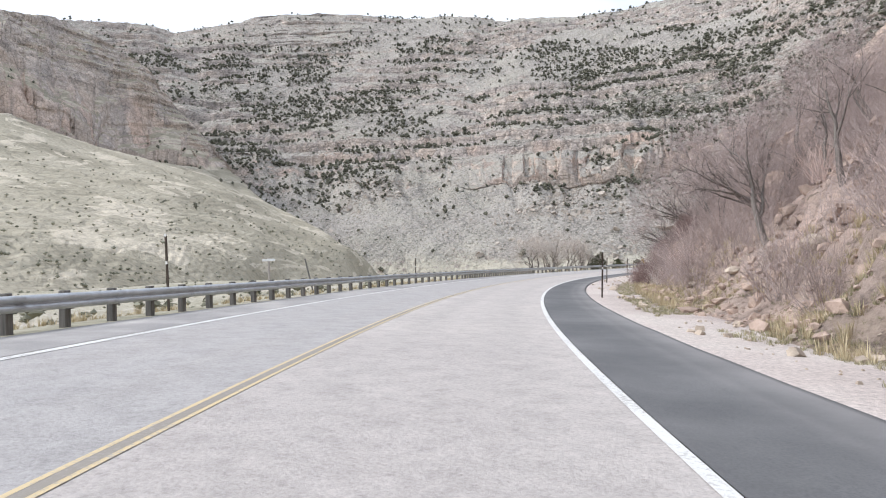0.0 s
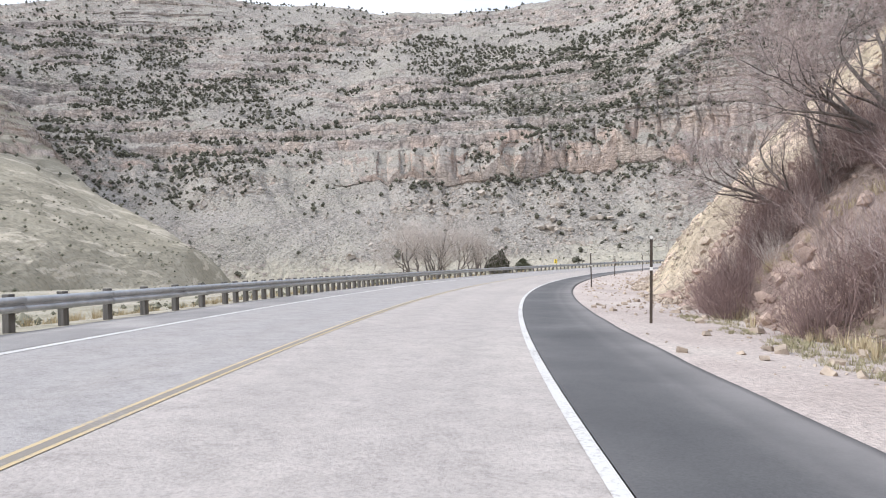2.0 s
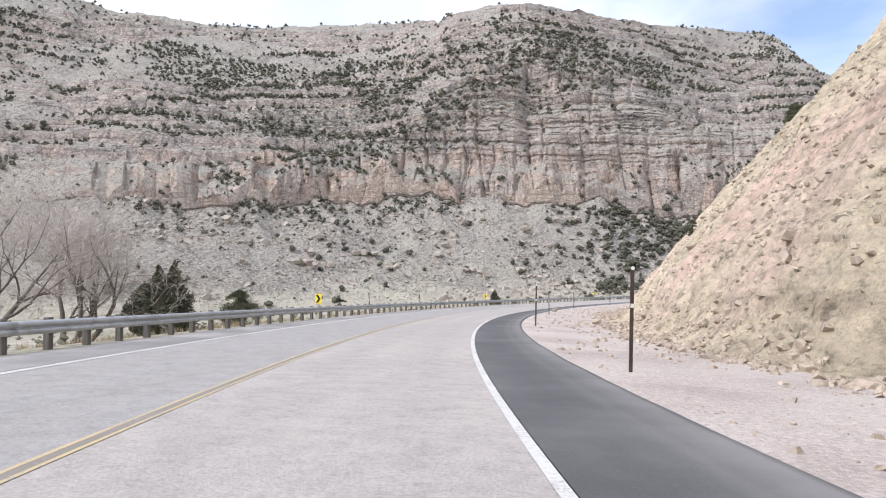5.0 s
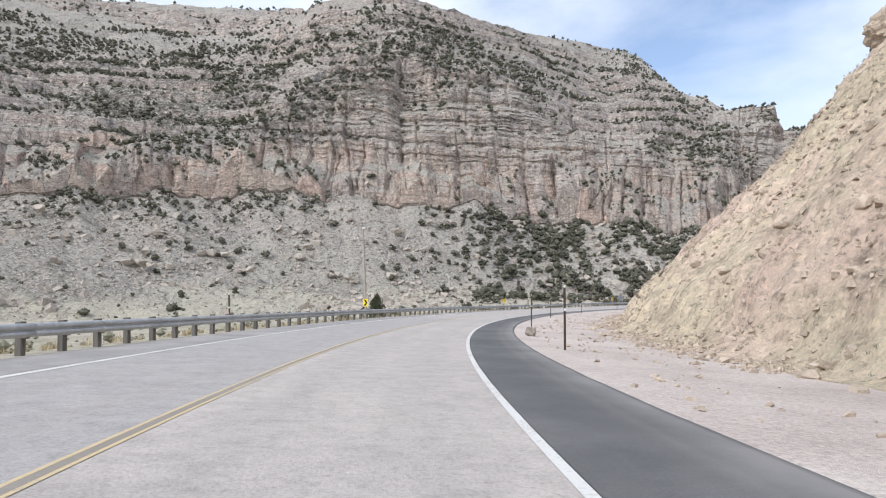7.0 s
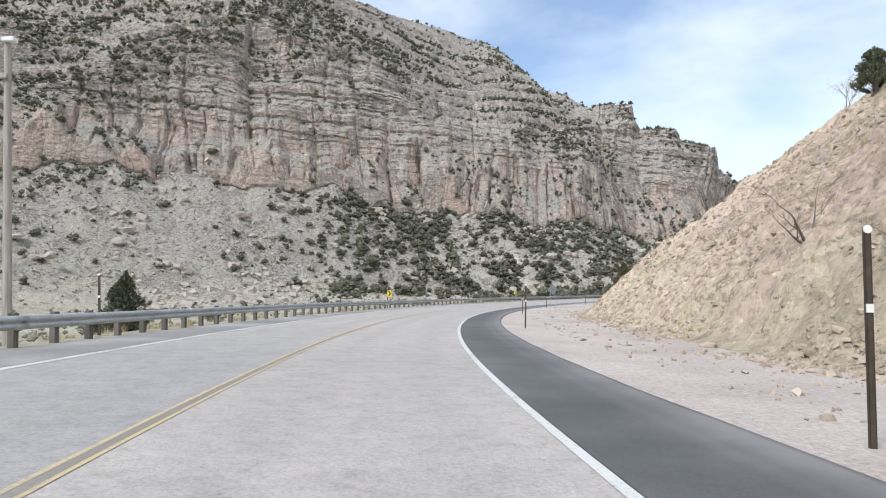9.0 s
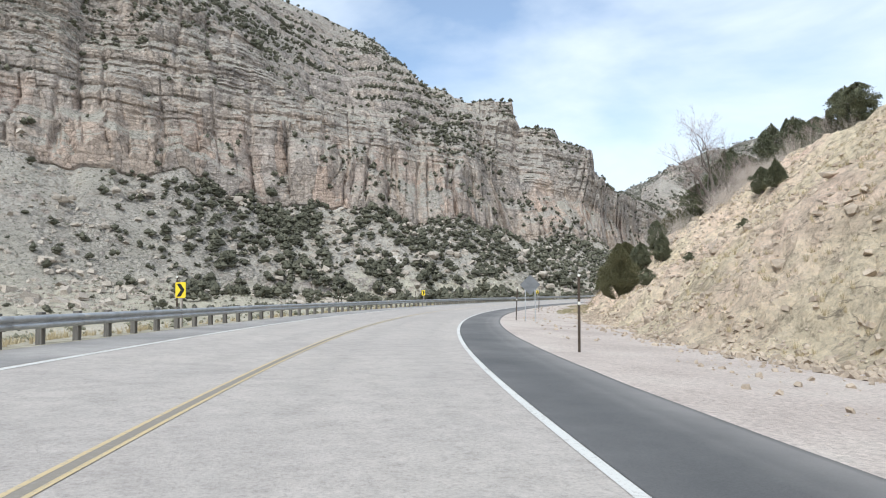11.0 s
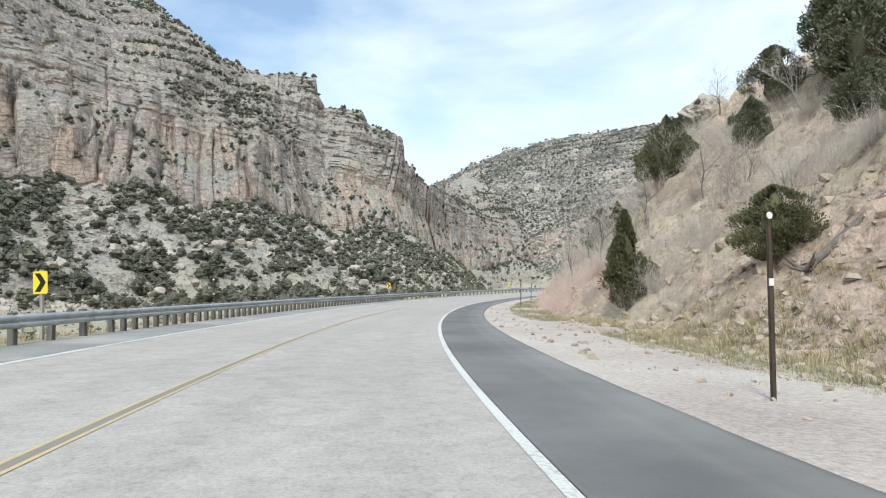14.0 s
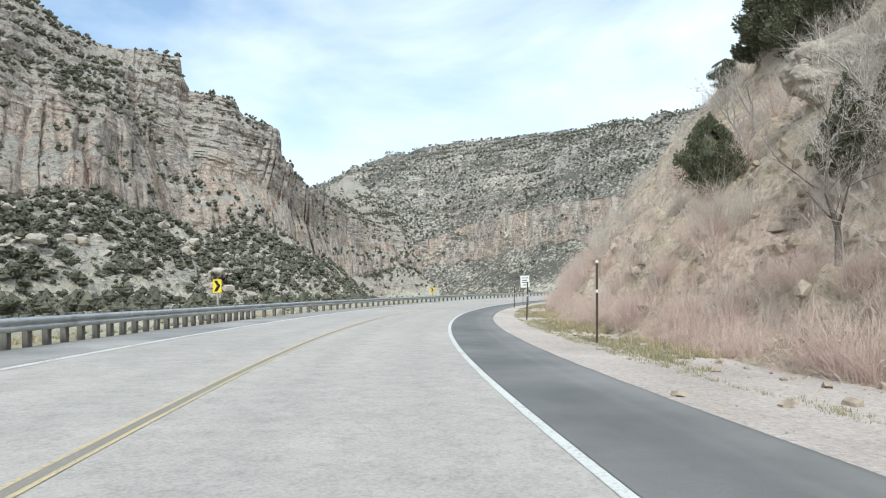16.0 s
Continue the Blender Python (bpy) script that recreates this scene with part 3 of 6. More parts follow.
def loft(stations, across, up, weights, stepped=False):
    """Places (across, up, 3), the run along the wall in metres, and the level at each place."""
    st = np.array(stations, float)
    mid = st[:, 2, :2]
    run = np.r_[0, np.cumsum(np.hypot(*np.diff(mid, axis=0).T))]
    # more columns where the wall stands nearest to the road
    fine = np.interp(np.arange(len(run) - 1), (0, 3, 5, 15, 17, 30), (0.5, 0.9, 1.5, 1.5, 1.0, 0.7)) if len(run) > 20 else np.ones(len(run) - 1)
    u = np.interp(np.linspace(0, 1, across), np.r_[0, np.cumsum(fine * np.diff(run))] / np.sum(fine * np.diff(run)), run)
    k = np.clip(np.searchsorted(run, u, "right") - 1, 0, len(run) - 2)
    f = ((u - run[k]) / (run[k + 1] - run[k]))[:, None, None]
    a, b, c, d = (st[np.clip(k + j, 0, len(run) - 1)] for j in (-1, 0, 1, 2))
    line = b + 0.5 * f * (c - a + f * (2 * a - 5 * b + 4 * c - d + f * (3 * (b - c) + d - a)))
    line = 0.5 * line + 0.5 * (b + (c - b) * f)
    if stepped:
        # blocks of cliff that end in upright corners, one below the other along the spur
        g = smooth(0.36, 0.60, f[:, :, 0] + 0.05 * grid_noise(u / 9, 0, 0, 8)[:, None])
        rise = b[..., 2] + (c[..., 2] - b[..., 2]) * g
        on = (smooth(run[13], run[14], u) * smooth(run[20], run[18], u))[:, None] * smooth(2.5, 4.0, np.arange(st.shape[1]))[None]
        line[..., 2] = line[..., 2] * (1 - on) + rise * on
    lev = np.interp(np.linspace(0, 1, up), np.r_[0, np.cumsum(weights)] / np.sum(weights), np.arange(st.shape[1]))
    j = np.clip(lev.astype(int), 0, st.shape[1] - 2)
    g = (lev - j)[None, :, None]
    return line[:, j] * (1 - g) + line[:, j + 1] * g, u, lev


def normals(p):
    n = np.cross(np.gradient(p, axis=0), np.gradient(p, axis=1))
    n /= np.linalg.norm(n, axis=2, keepdims=True) + 1e-9
    return np.where(n[..., 2:3] < 0, -n, n)


def craggy(p, u, lev, seed, rough=1.0, soft=1.0):
    """Buttresses, ledges, joints, gullies and scree lumps worked into a smooth loft."""
    n = normals(p)
    # normals must face the valley, where the loft begins
    out = p[:, :1, :2] - p[:, -1:, :2]
    out /= np.linalg.norm(out, axis=2, keepdims=True)
    cliff = smooth(0.80, 0.55, n[..., 2])
    x, y, z = p[..., 0], p[..., 1], p[..., 2]
    uu = u[:, None] + 0 * z
    warp = fbm(x / 90, y / 90, z / 90, 3, seed)
    zz = z + 5 * warp + 0.02 * uu
    butt = 1 - abs(fbm(uu / 46, z / 150, warp, 3, seed + 5)) * 2.2
    crack = 1 - abs(grid_noise(uu / 13 + warp, z / 60, 0, seed + 9)) * 2
    joint = grid_noise(uu / 4.6, z / 28, 0, seed + 12)
    joint2 = grid_noise(uu / 2.4, z / 11, 3, seed + 13)

    def ledge(v, lo=0.2, hi=0.8):
        f = v - np.floor(v)
        return (1 - f) - 0.5 + 0.9 * smooth(hi, 1.0, f) - 0.2 * smooth(lo, 0, f)

    def block(wide, high, k):
        row = np.floor(zz / high)
        return grid_noise(np.floor(uu / wide + 0.37 * row), row, 0, seed + k)

    strata = 3.0 * ledge(zz / 19 + 0.25 * warp) + 1.2 * ledge(zz / 7.3 + 0.6 * warp) + 0.4 * ledge(zz / 2.9)
    part = 0.45 + 0.9 * smooth(-0.35, 0.35, fbm(uu / 120, z / 45, 4, 3, seed + 21))
    # the lower band: bulging panels between open vertical joints, with rounded tops
    def panels(wide, k):
        v = uu / wide + 0.8 * warp + 0.25 * grid_noise(uu / 30, z / 26, 0, seed + k)
        i = np.floor(v)
        f = v - i
        off = grid_noise(i, np.floor(zz / 60), 0.5, seed + k + 1)
        top = 20 + 26 * grid_noise(i, 4, 0.5, seed + k + 2)
        return 3.4 * off + 2.2 * (1 - (2 * f - 1) ** 4) - 4.0 * smooth(top - 3, top + 5, z - base)

    base = p[:, int(np.searchsorted(lev, 2.0)), 2][:, None]
    massive = (smooth(1.97, 2.15, lev) * smooth(3.5, 2.9, lev))[None, :]
    wide_panels = panels(23, 61) + 0.4 * panels(9.5, 67)
    strata = strata * (1 - 0.72 * massive)
    calm = 1 - 0.75 * massive
    small = 0.8 * joint + 0.4 * joint2 + 1.3 * block(14, 6.8, 41) + 0.85 * block(3.7, 2.9, 43) + 0.3 * grid_noise(uu / 1.9, z / 1.6, 5, seed + 15)
    h = massive * cliff * rough * (1.25 * wide_panels - 1.0) + cliff * rough * (13 * butt * (1 - 0.55 * smooth(4.4, 5.1, lev))[None, :] - 1.7 * np.maximum(crack - 0.55, 0) * 4 + calm * small + 1.35 * strata * part - 5)
    gully = 1 - abs(grid_noise(uu / 75 + 0.6 * warp, z / 260, 1, seed + 30)) * 1.8
    up_ = soft * (1 - cliff) * (2.6 * fbm(x / 26, y / 26, z / 26, 4, seed + 33) + 1.3 * fbm(x / 6, y / 6, z / 6, 3, seed + 37) + 0.45 * grid_noise(x / 2.1, y / 2.1, z / 2.1, seed + 39)) * rough
    up_ = up_ - smooth(90, 170, z) * (1 - 0.5 * cliff) * 7 * np.maximum(gully, -0.3)
    # beds of rock breaking through the upper slopes as low cliffs
    steps = smooth(70, 105, z) * (1 - cliff) * smooth(-0.30, 0.25, fbm(uu / 70, z / 35, 7, 3, seed + 25)) * rough
    for high, k in ((17.0, 0.5), (7.4, 0.22)):
        v = (zz + 1.2 * block(9, high, 47)) / high
        f = v - np.floor(v)
        up_ = up_ + steps * k * high * (smooth(0.60, 0.92, f) - f)
    fade = smooth(-1, 12, z)[..., None]
    h = h * smooth(1.5, 2.1, lev)[None, :]
    q = p.copy()
    q[..., :2] += out * (h[..., None] + 0.35 * up_[..., None] * smooth(60, 120, z)[..., None]) * fade
    fans = 22 * fbm(uu / 48, 0 * uu, 2.5, 4, seed + 90, 0.6) * (smooth(1.1, 1.95, lev) * smooth(3.3, 2.05, lev))[None, :]
    q[..., 2] += (up_ + fans * rough) * fade[..., 0]
    # the face may lean out a little, but no ledge hangs over the scree
    back = -(q[..., :2] * out).sum(2)
    lean = np.maximum(back, np.maximum.accumulate(back, axis=1) - 1.2) - back
    q[..., :2] -= out * lean[..., None]
    low = lev[None, :] < 3.2
    q[..., 2] = np.where(low, np.maximum(q[..., 2], np.maximum.accumulate(q[..., 2], axis=1) - 0.4), q[..., 2])
    return q


W = (1.0, 1.9, 2.4, 1.7, 2.3, 2.3, 1.8, 0.25)
WALL = [
    [(-470, -60, 2), (-560, -40, 60), (-640, -10, 120), (-680, 0, 160), (-730, 20, 190), (-780, 40, 220), (-840, 60, 270), (-920, 100, 322), (-1100, 150, 290)],
    [(-400, 90, 2), (-460, 105, 50), (-540, 130, 95), (-575, 140, 130), (-640, 170, 165), (-690, 190, 205), (-770, 220, 258), (-860, 260, 342), (-1050, 330, 280)],
    [(-330, 150, 2), (-380, 175, 40), (-450, 205, 75), (-480, 220, 112), (-560, 260, 150), (-600, 280, 190), (-690, 310, 256), (-800, 350, 340), (-1000, 420, 280)],
    [(-270, 165, 2), (-310, 195, 32), (-395, 228, 63), (-445, 272, 106), (-490, 300, 140), (-540, 340, 175), (-620, 400, 252), (-690, 445, 357), (-850, 560, 300)],
    [(-225, 195, 1), (-260, 235, 28), (-325, 285, 66), (-348, 315, 97), (-390, 350, 135), (-420, 400, 170), (-480, 490, 252), (-565, 595, 360), (-700, 760, 300)],
    [(-170, 207, 0), (-195, 265, 20), (-243, 332, 66), (-255, 350, 95), (-275, 395, 130), (-300, 430, 165), (-350, 530, 235), (-430, 660, 338), (-520, 850, 290)],
    [(-120, 240, 0), (-140, 300, 15), (-180, 365, 63), (-187, 383, 97), (-200, 420, 125), (-207, 455, 150), (-240, 550, 215), (-300, 735, 342), (-360, 900, 300)],
    [(-82, 215, -1), (-90, 325, 14), (-146, 392, 70), (-150, 408, 104), (-152, 428, 122), (-150, 455, 142), (-155, 540, 208), (-180, 770, 352), (-200, 900, 300)],
    [(-48, 205, -2), (-50, 345, 12), (-82, 412, 70), (-82, 424, 100), (-87, 440, 125), (-88, 466, 160), (-88, 540, 235), (-90, 610, 285), (-90, 800, 260)],
    [(-10, 200, -2), (-5, 355, 10), (-16, 430, 62), (-18, 441, 102), (-20, 462, 140), (-20, 492, 190), (-22, 535, 235), (-4, 590, 278), (10, 800, 250)],
    [(25, 205, -2), (45, 365, 8), (45, 450, 58), (42, 462, 96), (42, 475, 140), (45, 500, 182), (58, 590, 247), (70, 690, 302), (90, 900, 260)],
    [(75, 230, -2), (110, 375, 6), (106, 460, 52), (108, 474, 95), (112, 500, 130), (118, 535, 158), (148, 640, 224), (195, 800, 324), (220, 1000, 280)],
    [(120, 255, -2), (175, 385, 6), (172, 467, 48), (180, 490, 94), (187, 520, 130), (205, 570, 165), (240, 680, 222), (285, 900, 342), (320, 1100, 300)],
    [(165, 280, -2), (238, 405, 5), (233, 490, 44), (240, 513, 90), (246, 545, 122), (262, 603, 178), (270, 650, 197), (300, 780, 256), (340, 1000, 240)],
    [(215, 310, -2), (303, 440, 5), (286, 530, 48), (276, 552, 95), (290, 580, 125), (316, 612, 182), (332, 650, 190), (360, 740, 205), (420, 900, 190)],
    [(245, 330, -2), (330, 455, 5), (310, 535, 46), (318, 562, 90), (330, 580, 115), (342, 600, 155), (362, 640, 163), (400, 730, 172), (470, 880, 160)],
    [(290, 365, -2), (366, 480, 5), (345, 535, 42), (368, 575, 85), (384, 588, 108), (398, 600, 143), (425, 640, 149), (480, 720, 145), (560, 850, 140)],
    [(330, 400, -2), (412, 525, 5), (395, 575, 41), (412, 600, 82), (422, 612, 98), (434, 622, 119), (460, 660, 125), (515, 740, 128), (590, 860, 125)],
    [(380, 450, -2), (455, 565, 5), (448, 618, 40), (458, 640, 78), (465, 646, 95), (475, 656, 112), (510, 700, 118), (570, 780, 122), (640, 880, 110)],
    [(490, 550, -2), (570, 668, 5), (570, 718, 32), (580, 740, 72), (588, 750, 95), (600, 760, 118), (640, 800, 126), (720, 880, 140), (800, 1000, 130)],
    [(600, 640, -2), (680, 745, 6), (700, 780, 28), (715, 800, 62), (725, 815, 85), (735, 830, 105), (770, 880, 130), (830, 980, 185), (900, 1100, 200)],
    [(760, 720, 0), (790, 745, 10), (800, 790, 35), (805, 810, 72), (815, 830, 95), (825, 850, 115), (860, 920, 155), (940, 1080, 228), (1020, 1250, 220)],
]
FAR = [
    [(690, 780, 0), (700, 830, 6), (710, 870, 25), (715, 900, 50), (720, 930, 66), (730, 960, 82), (750, 1040, 108), (780, 1250, 145), (840, 1450, 140)],
    [(745, 735, 0), (770, 765, 8), (790, 800, 35), (800, 820, 70), (810, 840, 92), (825, 860, 112), (855, 930, 150), (900, 1125, 216), (980, 1300, 210)],
    [(760, 670, 0), (800, 700, 15), (850, 745, 50), (868, 762, 100), (890, 790, 122), (930, 845, 162), (990, 935, 222), (1080, 1090, 293), (1200, 1300, 280)],
    [(740, 600, 0), (780, 620, 15), (840, 680, 55), (853, 693, 106), (880, 715, 128), (930, 760, 168), (1020, 860, 238), (1154, 1000, 311), (1350, 1150, 300)],
    [(720, 560, 0), (770, 580, 20), (830, 610, 60), (845, 618, 112), (880, 640, 135), (950, 690, 180), (1050, 760, 245), (1221, 907, 318), (1450, 1000, 300)],
    [(700, 480, 0), (760, 500, 20), (820, 530, 60), (836, 538, 112), (870, 555, 140), (950, 600, 190), (1050, 660, 245), (1195, 755, 293), (1400, 850, 280)],
    [(660, 380, 0), (740, 400, 20), (810, 430, 60), (826, 436, 108), (860, 450, 135), (930, 490, 180), (1020, 550, 240), (1143, 633, 281), (1350, 720, 280)],
    [(600, 250, 0), (690, 260, 20), (770, 280, 60), (785, 284, 105), (820, 300, 130), (890, 330, 175), (980, 370, 225), (1080, 430, 262), (1300, 500, 260)],
    [(500, 100, 0), (600, 90, 20), (690, 80, 60), (705, 80, 105), (740, 80, 130), (820, 80, 170), (920, 90, 215), (1040, 110, 250), (1300, 120, 250)],
]
HILLS = [
    [(-60, -230, 0), (-130, -215, 16), (-210, -200, 42), (-310, -185, 80), (-400, -170, 108), (-420, -166, 150), (-440, -160, 185), (-550, -130, 230), (-700, -100, 230)],
    [(-66, -150, 0), (-130, -130, 16), (-215, -105, 42), (-320, -70, 82), (-412, -40, 112), (-430, -36, 150), (-452, -30, 184), (-550, 0, 225), (-700, 30, 225)],
    [(-72, -95, 0), (-135, -75, 15), (-215, -50, 40), (-320, -15, 80), (-412, 12, 110), (-430, 17, 148), (-452, 24, 182), (-560, 50, 214), (-700, 80, 214)],
    [(-80, -72, 0), (-140, -45, 14), (-215, -15, 38), (-320, 20, 72), (-424, 52, 100), (-450, 62, 150), (-478, 74, 194), (-560, 100, 209), (-700, 130, 200)],
    [(-92, -52, 0), (-150, -22, 14), (-218, 8, 38), (-320, 50, 68), (-452, 98, 96), (-468, 112, 140), (-485, 134, 175), (-560, 170, 185), (-700, 200, 180)],
    [(-106, -32, 0), (-160, 8, 13), (-222, 40, 34), (-310, 90, 56), (-440, 160, 84), (-456, 170, 98), (-472, 184, 112), (-540, 215, 120), (-680, 250, 120)],
    [(-125, -12, 0), (-165, 28, 10), (-208, 62, 22), (-260, 100, 30), (-330, 140, 45), (-380, 165, 58), (-420, 185, 70), (-480, 215, 80), (-600, 260, 90)],
    [(-140, 25, 0), (-165, 52, 7), (-188, 78, 12), (-215, 105, 13), (-250, 130, 15), (-290, 150, 17), (-320, 165, 18), (-370, 185, 20), (-480, 220, 20)],
    [(-150, 50, -1), (-168, 74, 0), (-186, 96, 1), (-206, 120, 2), (-236, 142, 3), (-276, 160, 5), (-306, 175, 6), (-350, 195, 8), (-450, 230, 8)],
]
surfaces = {}
for key, label, stations, across, up, seed, rough, mat in (
    ("canyon_wall", "grey and tan banded limestone canyon wall above scree", WALL, 1350, 390, 100, 1.0, ROCK),
    ("far_mountain", "distant layered mountainside closing the canyon", FAR, 460, 210, 300, 0.7, FAR_ROCK),
    ("grassy_hill", "dry grassy hillside with a grey cliff on top", HILLS, 380, 240, 500, 1.0, HILL),
):
    pts, run, lev = loft(stations, across, up, W if key != "grassy_hill" else (1, 1.4, 1.8, 1.8, 1.5, 1.5, 1.5, 0.3), key == "canyon_wall")
    pts = craggy(pts, run, lev if key != "grassy_hill" else lev - 2, seed, rough, 1.0 if key != "grassy_hill" else 0.4)
    pts[..., 2] -= 7 * smooth(13, 1, pts[..., 2])
    surfaces[key] = (pts, normals(pts), lev)
    sheet = grid_mesh(key, pts, mat, False)
    high = lev if key != "grassy_hill" else lev - 2
    broken = 1.1 * fbm(pts[..., 0] / 70, pts[..., 1] / 70, pts[..., 2] / 40, 4, seed + 80, 0.6)
    band = smooth(1.95, 2.05, high)[None, :] * smooth(3.5, 2.95, high[None, :] + broken) * (0.8 if key == "far_mountain" else 1.0)
    sheet.attributes.new("massive", "FLOAT", "POINT").data.foreach_set("value", np.ascontiguousarray(band, np.float32).ravel())
    slide = smooth(0.055, 0.015, abs(grid_noise(pts[..., 0] / 60, pts[..., 1] / 200, 0, 710))) * ((lev < 2.05) & (lev > 1.0))[None, :] * smooth(0.35, 0.8, fbm(pts[..., 0] / 30, pts[..., 1] / 30, pts[..., 2] / 30, 3, 712) + 0.5)
    slide = slide * smooth(-20, 60, pts[..., 0]) * (key == "canyon_wall")
    sheet.attributes.new("chute", "FLOAT", "POINT").data.foreach_set("value", np.ascontiguousarray(slide, np.float32).ravel())
    x, y, z = pts[..., 0], pts[..., 1], pts[..., 2]
    spur = smooth(-330, -180, x) * smooth(70, 0, x) * (smooth(3.3, 4.3, lev) * smooth(6.6, 5.8, lev))[None, :]
    patchy = smooth(0.05, 0.40, fbm(x / 55, y / 55, z / 40, 4, 730, 0.6)) * (smooth(2.6, 3.6, lev) * smooth(7.2, 6.0, lev))[None, :]
    cover_of = np.maximum(spur * (0.50 + 0.5 * fbm(x / 40, y / 40, z / 30, 3, 733)), 0.6 * patchy) * (key == "canyon_wall")
    sheet.attributes.new("scrub", "FLOAT", "POINT").data.foreach_set("value", np.ascontiguousarray(cover_of, np.float32).ravel())
    tagged(new(key, sheet), label, "mountain", kind="structure")

# ---- the valley floor, one sheet to the horizon ----
def spread(lo, hi, step, far):
    inner = np.arange(lo, hi, step)
    out = np.geomspace(1, far, 26) + 0.0
    return np.r_[lo - out[::-1], inner, hi + out]


gx, gy = spread(-330.0, 420.0, 3.5, 3500.0), spread(-220.0, 470.0, 3.5, 3500.0)
GX, GY = np.meshgrid(gx, gy, indexing="ij")
near_s, near_d = np.zeros(GX.shape), np.zeros(GX.shape)
best = np.full(GX.shape, 1e18)
for i in range(0, len(LENGTHS), 8):
    dd = (GX - CENTRE_X[i]) ** 2 + (GY - CENTRE_Y[i]) ** 2
    closer = dd < best
    best = np.where(closer, dd, best)
    side = (GX - CENTRE_X[i]) * math.cos(HEADING[i]) + (GY - CENTRE_Y[i]) * math.sin(HEADING[i])
    near_s, near_d = np.where(closer, LENGTHS[i], near_s), np.where(closer, np.sign(side) * np.sqrt(dd), near_d)
GZ = np.where(near_d < -6.0, left_height(near_s, np.minimum(near_d, -6.0)), 0.0)
GZ = np.where(near_d > -9, np.minimum(GZ, -1.2), GZ)
GZ = np.where(near_d > 12, -3.0, GZ) - smooth(500, 2500, np.sqrt(best)) * 30
tagged(new("ground", grid_mesh("ground", np.stack([GX, GY, GZ], -1), GROUND)), "pale dry valley floor with sparse grass", "ground", kind="structure")


def ribbon(name, s0, s1, ds, offsets, height, mat, label, category, kind="structure"):
    s = np.arange(s0, s1 + ds / 2, ds)
    S, D = np.meshgrid(s, np.asarray(offsets, float), indexing="ij")
    X, Y = on_road(S, D)
    return tagged(new(name, grid_mesh(name, np.stack([X, Y, height(S, D)], -1), mat)), label, category, kind=kind)


S0, S1 = -75.0, 560.0
ROAD_D = np.array((-3.95, -3.4, -2.9, -2.3, -1.7, -1.1, -0.5, -0.05, 0.05, 0.5, 1.1, 1.7, 2.3, 2.9, 3.4, 3.92))
seal = ribbon("road", S0, S1, 1.0, ROAD_D, lambda s, d: crown(d), CHIP, "light grey worn chip-sealed two-lane road", "road")
at_s, at_d = np.meshgrid(np.arange(S0, S1 + 0.5, 1.0), ROAD_D, indexing="ij")
lane = 0.75 * (at_d < 0) * smooth(215, 180, at_s)
tracks = np.exp(-((abs(abs(at_d) - 1.85) - 0.85) / 0.4) ** 2)
for key, value in (("worn_lane", lane), ("wheel_path", tracks)):
    seal.data.attributes.new(key, "FLOAT", "POINT").data.foreach_set("value", np.ascontiguousarray(value, np.float32).ravel())
strip = ribbon("shoulder", S0, S1, 0.5, (3.93, 4.6, 5.0, 5.2, 5.32, 5.6, 5.75, 5.86, 5.9), lambda s, d: crown(d) + 0.004 + np.where(d > 5.7, 0.007 * grid_noise(s / 1.1, 0, 0, 9), 0) - 0.12 * (d > 5.88), ASPHALT, "fresh dark asphalt shoulder strip", "road shoulder")
dust = np.tile(np.array((0.10, 0.0, 0.10, 0.40, 0.30, 0.75, 0.9, 0.5, 0.2), np.float32), len(strip.data.vertices) // 9)
dust = np.clip(dust.reshape(-1, 9) + 0.42 * smooth(215, 290, np.arange(S0, S1 + 0.25, 0.5))[:, None], 0, 1).astype(np.float32).ravel()
strip.data.attributes.new("dust", "FLOAT", "POINT").data.foreach_set("value", dust)
ribbon("shoulder", S0, S1, 1.0, (-5.75, -5.7, -5, -3.96), lambda s, d: crown(d) + 0.003 - 0.25 * (d < -5.72), SHOULDER, "grey weathered asphalt shoulder by the guardrail", "road shoulder")
ribbon("verge", S0, S1, 0.4, np.r_[5.7:13.5:0.3], lambda s, d: verge_height(s, d) - 0.05 * (d < 5.9) - 0.5 * smooth(toe(s) + 0.2, toe(s) + 1.4, d), GRAVEL, "pinkish gravel verge with loose stones", "gravel verge")
ribbon("river_bank", S0, S1, 0.9, -np.r_[np.linspace(5.72, 20, 24), np.geomspace(21, 60, 14)][::-1], lambda s, d: left_height(s, d) - 0.6 * smooth(50, 60, -d), GROUND, "dry grassy bank behind the guardrail", "river bank")


def painted(name, d0, width, mat, label):
    ribbon(name, S0, S1, 1.0, (d0 - width / 2, d0 + width / 2), lambda s, d: crown(d) + 0.006, mat, label, "road marking")


painted("edge_line", 3.86, 0.115, WHITE_LINE, "solid white edge line by the dark shoulder")
painted("edge_line", -3.8, 0.17, WHITE_LINE, "solid white edge line on the river side")
painted("rumble_strip", 0.0, 0.10, GAP_LINE, "dark worn gap between the yellow lines")
painted("centre_line", 0.078, 0.05, YELLOW_LINE, "worn solid yellow centre line")
painted("centre_line", -0.078, 0.05, YELLOW_LINE, "worn solid yellow centre line")

